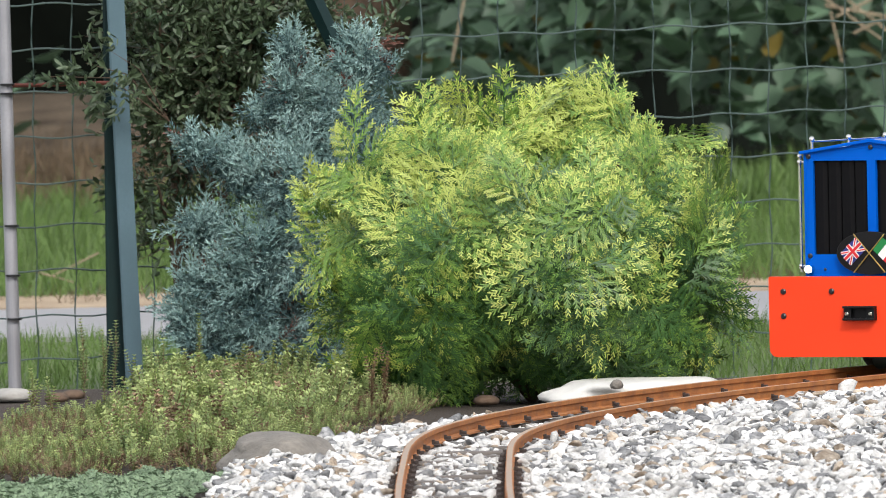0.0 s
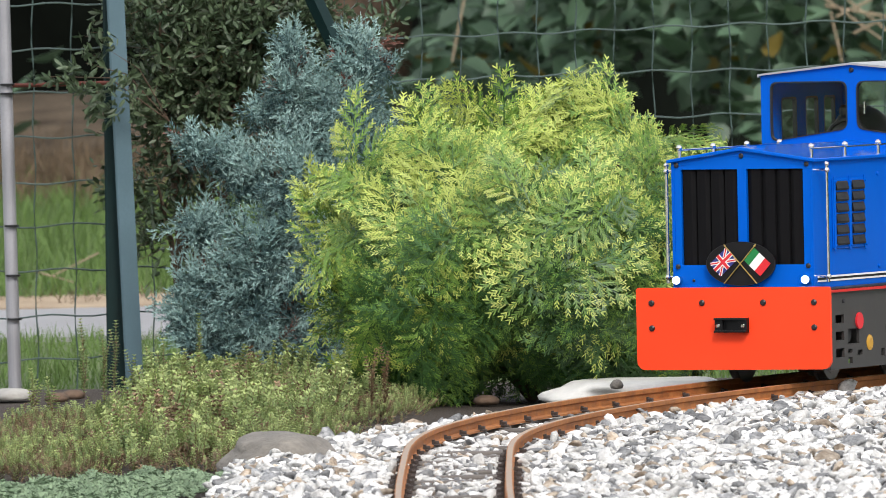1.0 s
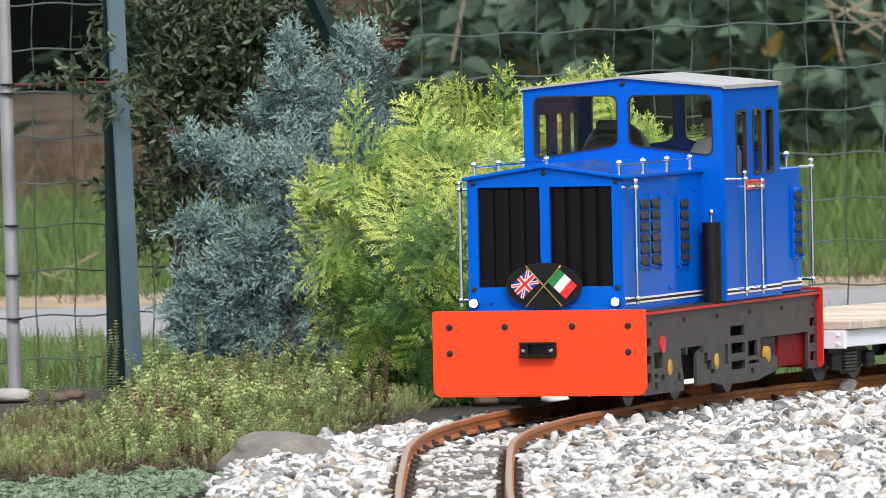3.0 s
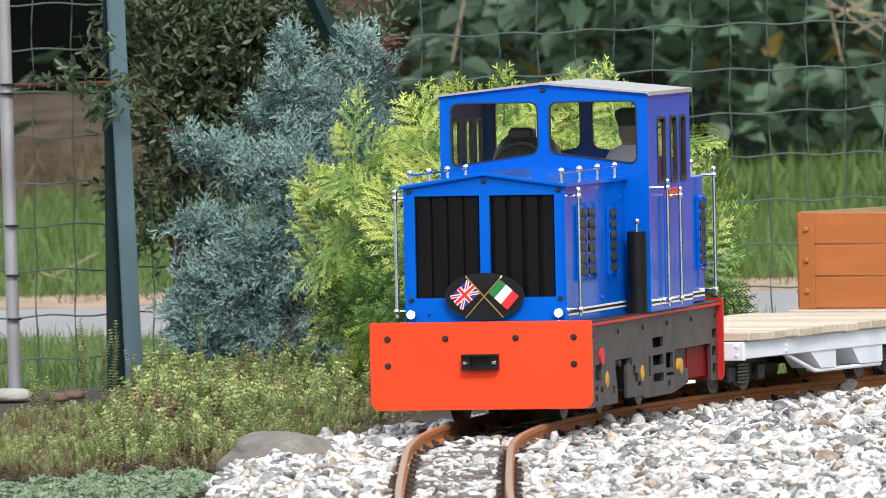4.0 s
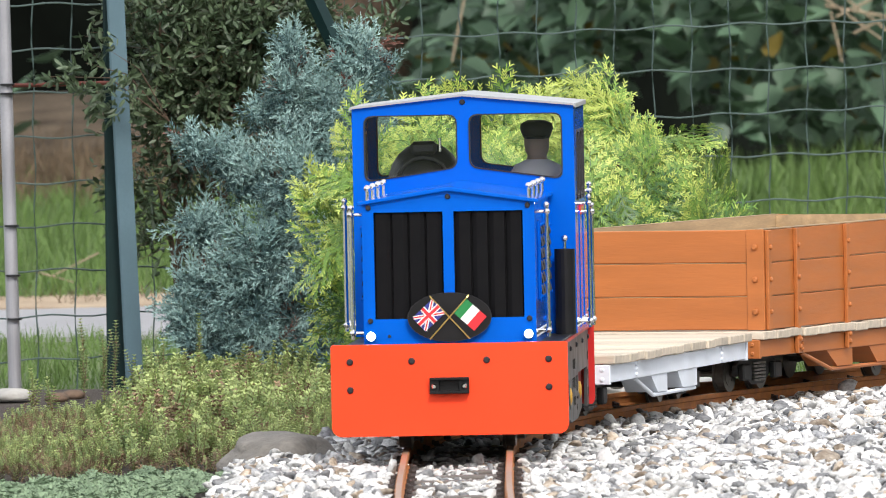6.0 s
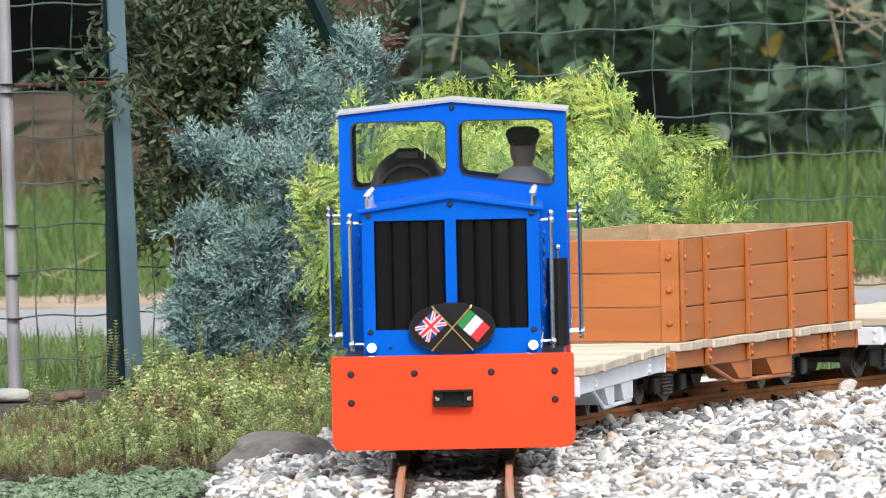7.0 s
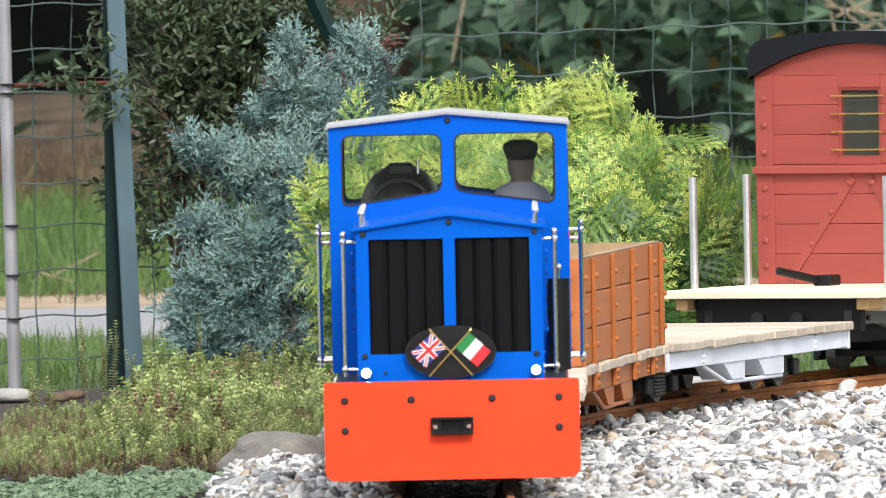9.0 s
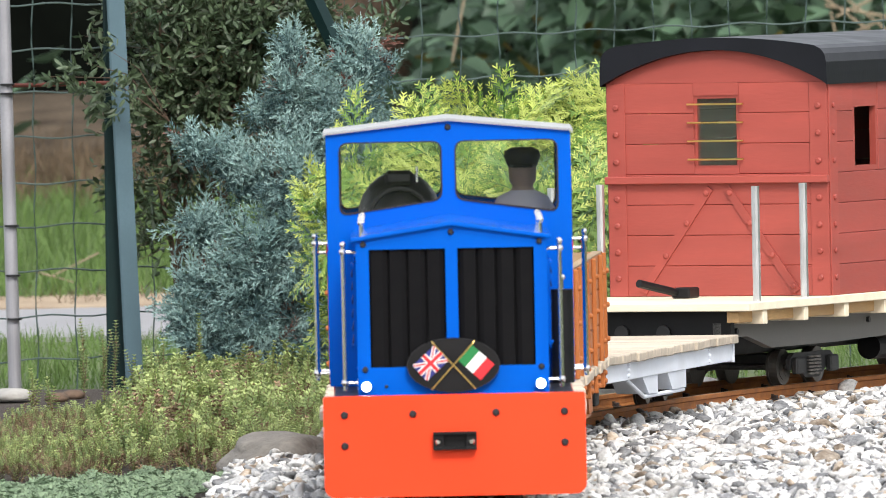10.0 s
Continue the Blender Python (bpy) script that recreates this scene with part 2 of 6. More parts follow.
def tube(bm, pts, r, seg=5):
    """One unbroken tube along a line of places."""
    last = None
    for i, p in enumerate(pts):
        d = (pts[min(i + 1, len(pts) - 1)] - pts[max(i - 1, 0)]).normalized()
        q = d.to_track_quat("Z", "Y")
        now = [bm.verts.new(p + q @ Vector((r * math.cos(k * 2 * math.pi / seg), r * math.sin(k * 2 * math.pi / seg), 0))) for k in range(seg)]
        if last:
            for k in range(seg):
                bm.faces.new((last[k], last[(k + 1) % seg], now[(k + 1) % seg], now[k]))
        last = now
    return bm


def ball(bm, c, r, sub=2, scale=(1, 1, 1)):
    bmesh.ops.create_icosphere(bm, subdivisions=sub, radius=r, matrix=Matrix.LocRotScale(c, None, scale))
    return bm


def prism(bm, pts, a0, a1, put):
    """A polygon drawn in two coordinates, given thickness from a0 to a1; put(p, q, a) gives the place."""
    f = [bm.verts.new(put(p, q, a0)) for p, q in pts]
    g = [bm.verts.new(put(p, q, a1)) for p, q in pts]
    n = len(pts)
    bm.faces.new(f)
    bm.faces.new(g[::-1])
    for i in range(n):
        bm.faces.new((f[i], g[i], g[(i + 1) % n], f[(i + 1) % n]))
    bmesh.ops.recalc_face_normals(bm, faces=bm.faces[:])
    return bm


def rounded(quad, r, k=5):
    """Contour of a quad with rounded corners: k points a corner."""
    out = []
    for i in range(4):
        c, p, n = Vector(quad[i]), Vector(quad[i - 1]), Vector(quad[(i + 1) % 4])
        a, b = c + (p - c).normalized() * r, c + (n - c).normalized() * r
        for j in range(k):
            t = j / (k - 1)
            q = a * (1 - t) ** 2 + c * 2 * t * (1 - t) + b * t * t
            out.append((q[0], q[1]))
    return out


def ring(bm, inner, outer, a0, a1, put):
    """A panel with an opening: two contours of equal count, given thickness."""
    n = len(inner)
    v = [[bm.verts.new(put(p, q, a)) for p, q in c] for c in (inner, outer) for a in (a0, a1)]
    i0, i1, o0, o1 = v
    for i in range(n):
        j = (i + 1) % n
        for f in ((i0[i], i0[j], o0[j], o0[i]), (i1[i], o1[i], o1[j], i1[j]), (i0[i], i1[i], i1[j], i0[j]), (o0[i], o0[j], o1[j], o1[i])):
            try:
                bm.faces.new(f)
            except ValueError:
                pass
    bmesh.ops.remove_doubles(bm, verts=bm.verts[:], dist=1e-6)
    bmesh.ops.recalc_face_normals(bm, faces=bm.faces[:])
    return bm


def corners4(quad, k=5):
    return [q for q in quad for _ in range(k)]


def many(name, verts, faces, turns, places, mats, idx=None, kind="stuff"):
    """One mesh out of a template set at many places: turns (m,3,3), places (m,3)."""
    verts = np.asarray(verts, float)
    m, n = len(places), len(verts)
    v = np.einsum("mij,nj->mni", turns, verts) + places[:, None, :]
    quads = np.asarray(faces)
    f = (quads[None] + (np.arange(m) * n)[:, None, None]).reshape(-1, quads.shape[1])
    return raw_mesh(name, v.reshape(-1, 3), f, mats, None if idx is None else np.asarray(idx).reshape(-1))


def raw_mesh(name, v, f, mats, idx=None, smooth=False):
    me = bpy.data.meshes.new(name)
    k = f.shape[1]
    me.vertices.add(len(v))
    me.vertices.foreach_set("co", np.ascontiguousarray(v, np.float32).ravel())
    me.loops.add(f.size)
    me.loops.foreach_set("vertex_index", f.astype(np.int32).ravel())
    me.polygons.add(len(f))
    me.polygons.foreach_set("loop_start", np.arange(0, f.size, k, dtype=np.int32))
    for mt in mats:
        me.materials.append(mt)
    if idx is not None:
        me.polygons.foreach_set("material_index", idx.astype(np.int32))
    if smooth:
        me.polygons.foreach_set("use_smooth", np.ones(len(f), bool))
    me.update(calc_edges=True)
    me.validate()
    return new(name, me)


def frames_along(d, spin, size):
    """Turns that carry x to the directions d, spun about them, times a size each."""
    d = d / np.linalg.norm(d, axis=1, keepdims=True)
    up = np.where(np.abs(d[:, 2:3]) > 0.95, np.array([[1.0, 0, 0]]), np.array([[0, 0, 1.0]]))
    y = np.cross(up, d)
    y /= np.linalg.norm(y, axis=1, keepdims=True)
    z = np.cross(d, y)
    c, s = np.cos(spin)[:, None], np.sin(spin)[:, None]
    y2, z2 = y * c + z * s, z * c - y * s
    return np.stack([d, y2, z2], -1) * np.asarray(size)[:, None, None]


def frames_facing(d, out, size):
    """Turns that carry x to the directions d and z as near as can be to the ways out, times a size each."""
    d = d / np.linalg.norm(d, axis=1, keepdims=True)
    z = out - d * np.sum(out * d, axis=1, keepdims=True)
    z /= np.linalg.norm(z, axis=1, keepdims=True) + 1e-9
    return np.stack([d, np.cross(z, d), z], -1) * np.asarray(size)[:, None, None]


# ---------- the line of the track ----------
BENDS = [(-4.0, -0.0053), (-1.0, -0.0049), (0.0, 0.1130), (0.8, 0.1693), (1.6, 0.1808), (2.4, 0.2159), (3.2, -0.0005), (4.6, 0.0203)]
SPEEDS = [(0.0, 0.4506), (2.5, 0.4530), (5.0, 0.4072), (7.5, 0.4377), (10.0, 0.4421)]
GRID_S = np.arange(-7, 9.0, 0.02)
_k = np.interp(GRID_S, *zip(*BENDS))
_k[GRID_S > 5.0] = 0
TURN = np.concatenate([[0], np.cumsum((_k[1:] + _k[:-1]) * 0.01)])
I0 = int(np.argmin(abs(GRID_S)))
TURN += -0.50483 - TURN[I0]
LINE_X = np.concatenate([[0], np.cumsum((np.sin(TURN[1:]) + np.sin(TURN[:-1])) * 0.01)])
LINE_Y = np.concatenate([[0], np.cumsum((-np.cos(TURN[1:]) - np.cos(TURN[:-1])) * 0.01)])
LINE_X += 0.78211 - LINE_X[I0]
LINE_Y += 21.16208 - LINE_Y[I0]
RAIL_Z, GAUGE = 0.0255, 0.1165


def on_line(s):
    return np.array([np.interp(s, GRID_S, LINE_X), np.interp(s, GRID_S, LINE_Y)])


def run(t):
    ts = np.linspace(0, 10, 401)
    v = np.interp(ts, *zip(*SPEEDS))
    return float(np.interp(t, ts, np.concatenate([[0], np.cumsum((v[1:] + v[:-1]) * 0.0125)])))


def riding(s, half):
    """The pose of a vehicle whose middle is at s along the line, on bogies half apart; its x points ahead."""
    a, b = on_line(s + half), on_line(s - half)
    m, e = (a + b) / 2, a - b
    return Matrix.Translation((m[0], m[1], 0)) @ Matrix.Rotation(math.atan2(e[1], e[0]), 4, "Z")


def thing(name, label, category, group=""):
    return tagged(new(name), label, category, group)

# ---------- ground ----------
def sheet(name, pts, z, material, label, category="ground", thick=0.0):
    bm = bmesh.new()
    if thick:
        prism(bm, pts, z - thick, z, lambda p, q, a: (p, q, a))
    else:
        bm.faces.new([bm.verts.new((x, y, z)) for x, y in pts])
    ob = part(name, bm, material)
    return tagged(ob, label, category, kind="structure")


sheet("ground", [(-300, -60), (300, -60), (300, 900), (-300, 900)], -0.034, TURF, "green meadow turf with worn straw patches")
sheet("soil_bed", [(-3, 14), (1.6, 14), (1.75, 21.9), (-3, 22.3)], -0.022, SOIL, "dark crumbly planting bed soil", thick=0.05)
sheet("path", [(-9, 23.36), (9, 26.24), (9, 27.88), (-9, 25.0)], -0.026, ASPHALT, "grey asphalt footpath behind the fence", "path", thick=0.04)
sheet("verge", [(-9, 25.0), (9, 27.88), (9, 28.6), (-9, 25.72)], -0.024, VERGE, "straw-brown littered path verge", "ground", thick=0.04)

# ballast bed under the track
bm = bmesh.new()
left_edge, right_edge = [], []
for s in np.arange(-3.0, 6.4, 0.1):
    i = int(np.argmin(abs(GRID_S - s)))
    n = np.array([np.cos(TURN[i]), np.sin(TURN[i])])
    p = on_line(s)
    wl = 0.17 + 0.12 * np.clip((s - 1.2) / 2.0, 0, 1)
    left_edge.append(p - n * wl)
    right_edge.append(p + n * 0.9)
rows = [[bm.verts.new((*p, -0.03)), bm.verts.new((*(p * 0.85 + q * 0.15), -0.003)), bm.verts.new((*q, -0.003))] for p, q in zip(left_edge, right_edge)]
for a, b in zip(rows, rows[1:]):
    for i in range(2):
        bm.faces.new((a[i], a[i + 1], b[i + 1], b[i]))
bmesh.ops.recalc_face_normals(bm, faces=bm.faces[:])
bed = tagged(part("ballast_bed", bm, GRIT), "bed of crushed pale limestone ballast", "ballast", kind="structure")

# ---------- track: rails, chairs, sleepers ----------
track = thing("railway_track", "miniature railway track with rusty steel rails on ballast", "track")


def cant(s):
    return 0.004 * float(np.interp(s, [-3, 0, 1.6, 2.8], [1.0, 1.0, 0.6, 0.0]))


def rail(side):
    prof = [(-0.0085, -0.019), (0.0085, -0.019), (0.0085, -0.0165), (0.002, -0.0145), (0.002, -0.007), (0.0042, -0.0055), (0.0042, -0.0006),
            (0.0032, 0.0), (-0.0032, 0.0), (-0.0042, -0.0006), (-0.0042, -0.0055), (-0.002, -0.007), (-0.002, -0.0145), (-0.0085, -0.0165)]
    bm = bmesh.new()
    last = None
    for s in np.arange(-3.4, 6.4, 0.05):
        i = int(np.argmin(abs(GRID_S - s)))
        n = np.array([np.cos(TURN[i]), np.sin(TURN[i])])
        p = on_line(s) + n * side * (GAUGE / 2 + 0.0042)
        z = RAIL_Z + (cant(s) if side < 0 else 0)
        now = [bm.verts.new((p[0] + n[0] * a, p[1] + n[1] * a, z + b)) for a, b in prof]
        if last:
            for j in range(len(prof)):
                k = (j + 1) % len(prof)
                f = bm.faces.new((last[j], last[k], now[k], now[j]))
                f.material_index = 1 if j == 7 else 0
        last = now
    bmesh.ops.recalc_face_normals(bm, faces=bm.faces[:])
    return part("rail", bm, [RUST, RAIL_TOP], track)


rail(-1), rail(1)
sl = chair_ob = None
for k, s in enumerate(np.arange(-1.2, 5.6, 0.145)):
    i = int(np.argmin(abs(GRID_S - s)))
    p, a = on_line(s), math.degrees(TURN[i]) - 90
    if sl is None:
        sl = part("sleeper", box(bmesh.new(), -0.018, 0.018, -0.115, 0.115, -0.012, 0.0, 0.002), SLEEPER, track)
        b2 = bmesh.new()
        box(b2, -0.006, 0.006, -0.006, 0.006, 0, 0.0025, 0.0008)
        box(b2, -0.0035, 0.0035, -0.004, 0.002, 0.0022, 0.0065, 0.0008)
        rod(b2, (0, 0.003, 0.002), (0, 0.003, 0.008), 0.0022, 6)
        chair_ob = part("rail_chair", b2, CHAIR, track)
        sl.matrix_basis, first = pose(p[0], p[1], 0.0065, 0, 0, a), True
    else:
        again(sl, p[0], p[1], 0.0065, (0, 0, a))
        first = False
    for side in (-1, 1):
        for io in (-1, 1):
            off = side * (GAUGE / 2 + 0.0042) + io * 0.0105
            q = p + off * np.array([np.cos(TURN[i]), np.sin(TURN[i])])
            z = 0.0075 + (cant(s) if side < 0 else 0)
            if first:
                chair_ob.matrix_basis, first = pose(q[0], q[1], z, 0, 0, a + (180 if io > 0 else 0)), False
            else:
                again(chair_ob, q[0], q[1], z, (0, 0, a + (180 if io > 0 else 0)))

# ---------- the locomotive ----------
WHEELS = []   # (wheel, place in its thing, radius)


def wheel(parent, x, y, z, r, side, hub=None):
    """A flanged wheel, its tread on the rail; its axle lies along y."""
    bm = bmesh.new()
    rod(bm, (0, side * 0.008, 0), (0, -side * 0.004, 0), r, 24)
    rod(bm, (0, -side * 0.004, 0), (0, -side * 0.007, 0), r * 1.09, 24)
    rod(bm, (0, side * 0.009, 0), (0, side * 0.008, 0), r * 0.72, 18)
    for k in range(5):
        a = k * 2 * math.pi / 5
        rod(bm, (r * 0.45 * math.cos(a), side * 0.0095, r * 0.45 * math.sin(a)), (r * 0.45 * math.cos(a), side * 0.008, r * 0.45 * math.sin(a)), r * 0.13, 8)
    w = part("wheel", bm, WHEEL, parent)
    w.matrix_basis = pose(x, y, z)
    if hub:
        hb = rod(bmesh.new(), (0, side * 0.03, 0), (0, side * 0.008, 0), r * 0.36, 14)
        part("hub_cap", hb, hub, w, "ochre yellow hub cap")
    WHEELS.append((w, (x, y, z), r))


def bolts(parent, places, r=0.0036, h=0.003, axis="x", material=BOLT, name="bolt"):
    """Domed bolt heads that stand out along an axis ('x', 'y' or '-y')."""
    bm = bmesh.new()
    d = {"x": Vector((1, 0, 0)), "y": Vector((0, 1, 0)), "-y": Vector((0, -1, 0)), "-x": Vector((-1, 0, 0)), "z": Vector((0, 0, 1))}[axis]
    rod(bm, -d * 0.001, d * h * 0.5, r, 10)
    rod(bm, d * h * 0.5, d * h, r, 10, r * 0.6)
    ob = part(name, bm, material, parent)
    ob.matrix_basis = pose(*places[0])
    for p in places[1:]:
        again(ob, *p)
    return ob


MID = 0.45   # the locomotive's own origin lies this far behind its front beam


def cross(p, q, a):      # drawn across the vehicle: y, z; thickness along x
    return (a, p, q)


def side_view(p, q, a):  # drawn on its side: x, z; thickness along y
    return (p, a, q)


def handrail(parent, x, y, z0, z1, side, name="handrail"):
    bm = rod(bmesh.new(), (x, y, z0), (x, y, z1), 0.0024, 8)
    h = part(name, bm, STEEL, parent, "polished steel handrail")
    for z in (z0 + 0.008, z1 - 0.008):
        b2 = rod(bmesh.new(), (x, y, z), (x, y - side * 0.016, z), 0.0018, 8)
        ball(b2, (x, y, z), 0.0042)
        part("stanchion", b2, STEEL, h)
    part("knob", ball(bmesh.new(), (x, y, z1), 0.0036), STEEL, h)
    return h


def louvres(parent, x0, x1, z0, z1, y, side, cols):
    """A framed panel with columns of open louvres."""
    bm = bmesh.new()
    box(bm, x0, x1, y, y + side * 0.0025, z0, z1, 0.0008)
    p = part("louvre_panel", bm, BLUE, parent)
    n = 6
    w = (x1 - x0) / cols
    for c in range(cols):
        for k in range(n):
            za, zb = z0 + (z1 - z0) * (k + 0.30) / (n + 0.4), z0 + (z1 - z0) * (k + 1.14) / (n + 0.4)
            xa, xb = x0 + w * c + w * 0.14, x0 + w * (c + 1) - w * 0.14
            b2 = prism(bmesh.new(), [(0.0026, za), (0.0027, zb), (0.0036, zb - 0.001), (0.0056, za + 0.003), (0.0054, za + 0.0008)], xa, xb, lambda q, z, a: (a, y + side * q, z))
            part("louvre", b2, BLACK, p)
    for c in range(cols + 1):
        xc = x0 + 0.004 + (x1 - x0 - 0.008) * c / cols
        part("panel_strip", box(bmesh.new(), xc - 0.0028, xc + 0.0028, y + side * 0.0025, y + side * 0.0040, z0 - 0.003, z1 + 0.003, 0.0005), BLUE, p)
    bolts(p, [(x0 + 0.004 + (x1 - x0 - 0.008) * f, y + side * 0.0042, z) for f in [j / cols for j in range(cols + 1)] for z in (z0 + 0.004, z1 - 0.004)],
          0.0022, 0.002, "y" if side > 0 else "-y", BLUE)


def cut_plate(bm, x0, x1, z0, z1, holes, ya, yb, warp=None, cuts=()):
    """An upright plate with rectangular openings (x0, x1, z0, z1), from ya to yb thick; warp bends its outline."""
    def steps(lo, hi, vals):
        out = [lo]
        for q in sorted(q for q in vals if lo < q < hi):
            if q - out[-1] > 2e-4 and hi - q > 2e-4:
                out.append(q)
        return out + [hi]
    xs = steps(x0, x1, [q for h in holes for q in h[:2]] + list(cuts))
    zs = steps(z0, z1, [q for h in holes for q in h[2:]])
    nx, nz = len(xs) - 1, len(zs) - 1

    def solid(i, j):
        if not (0 <= i < nx and 0 <= j < nz):
            return False
        cx, cz = (xs[i] + xs[i + 1]) / 2, (zs[j] + zs[j + 1]) / 2
        return not any(a < cx < b and c < cz < d for a, b, c, d in holes)
    made = {}

    def at(i, j, k):
        if (i, j, k) not in made:
            p, q = warp(xs[i], zs[j]) if warp else (xs[i], zs[j])
            made[i, j, k] = bm.verts.new((p, yb if k else ya, q))
        return made[i, j, k]
    for i in range(nx):
        for j in range(nz):
            if not solid(i, j):
                continue
            for k in (0, 1):
                bm.faces.new((at(i, j, k), at(i + 1, j, k), at(i + 1, j + 1, k), at(i, j + 1, k)))
            for di, dj, a, b in ((-1, 0, (i, j), (i, j + 1)), (1, 0, (i + 1, j), (i + 1, j + 1)), (0, -1, (i, j), (i + 1, j)), (0, 1, (i, j + 1), (i + 1, j + 1))):
                if not solid(i + di, j + dj):
                    bm.faces.new((at(*a, 0), at(*b, 0), at(*b, 1), at(*a, 1)))
    bmesh.ops.recalc_face_normals(bm, faces=bm.faces[:])
    return bm


def flag_sign(parent, x):
    """The oval black headboard with two crossed flags."""
    cy, cz = 0.0, 0.1862
    bm = bmesh.new()
    pts = [(0.0505 * math.cos(a), 0.0295 * math.sin(a)) for a in [k * math.pi / 20 for k in range(40)]]
    prism(bm, [(cy + p, cz + q) for p, q in pts], x, x + 0.003, cross)
    sign = part("headboard", bm, BLACK, parent, "oval black headboard with two crossed flags")
    part("headboard_rim", ring(bmesh.new(), [(cy + p * 0.988, cz + q * 0.982) for p, q in pts], [(cy + p, cz + q) for p, q in pts], x + 0.003, x + 0.0033, cross), BOLT, sign)
    for sd in (-1, 1):
        a = Vector((cy - sd * 0.024, cz - 0.0265))
        b = Vector((cy + sd * 0.0215, cz + 0.0235))
        st = rod(bmesh.new(), (x + 0.0045, *a), (x + 0.0045, *b), 0.0009, 6)
        rod(st, (x + 0.0045, *b), (x + 0.0045, *(b + Vector((sd * 0.002, 0.003)))), 0.0018, 6, 0.0002)
        staff = part("flagstaff", st, BRASS, sign)
        u = (b - a).normalized()
        v = Vector((u[1], -u[0])) if sd > 0 else Vector((-u[1], u[0]))
        top = b - u * 0.002
        fl, fh = 0.033, 0.0228

        def at(p, q, d=0.0):   # p along the flag from the staff, q down it
            w = top + v * p - u * q
            return (x + 0.0037 + d, w[0], w[1])

        def patch(poly, d, material, name):
            bm = bmesh.new()
            vs = [bm.verts.new(at(p, q, d)) for p, q in poly]
            ws = [bm.verts.new(at(p, q, d - 0.0004)) for p, q in poly]
            bm.faces.new(vs)
            for i in range(len(vs)):
                j = (i + 1) % len(vs)
                bm.faces.new((vs[i], ws[i], ws[j], vs[j]))
            bmesh.ops.recalc_face_normals(bm, faces=bm.faces[:])
            part(name, bm, material, sign)

        def strip(p0, q0, p1, q1, w, d, material):
            e = Vector((p1 - p0, q1 - q0)).normalized() * w / 2
            patch([(p0 - e[1], q0 + e[0]), (p0 + e[1], q0 - e[0]), (p1 + e[1], q1 - e[0]), (p1 - e[1], q1 + e[0])], d, material, "flag_stripe")

        if sd > 0:
            for k, m in enumerate((GREEN_F, WHITE, RED_F)):
                patch([(fl * k / 3, 0), (fl * (k + 1) / 3, 0), (fl * (k + 1) / 3, fh), (fl * k / 3, fh)], 0.0006, m, "flag_stripe")
        else:
            patch([(0, 0), (fl, 0), (fl, fh), (0, fh)], 0.0006, NAVY_F, "flag_field")
            strip(0.001, 0.001, fl - 0.001, fh - 0.001, 0.0042, 0.001, WHITE)
            strip(0.001, fh - 0.001, fl - 0.001, 0.001, 0.0042, 0.0011, WHITE)
            strip(0.001, 0.001, fl - 0.001, fh - 0.001, 0.0016, 0.0014, RED_F)
            strip(0.001, fh - 0.001, fl - 0.001, 0.001, 0.0016, 0.0015, RED_F)
            strip(fl / 2, 0, fl / 2, fh, 0.0066, 0.0018, WHITE)
            strip(0, fh / 2, fl, fh / 2, 0.0066, 0.0019, WHITE)
            strip(fl / 2, 0, fl / 2, fh, 0.0038, 0.0022, RED_F)
            strip(0, fh / 2, fl, fh / 2, 0.0038, 0.0023, RED_F)


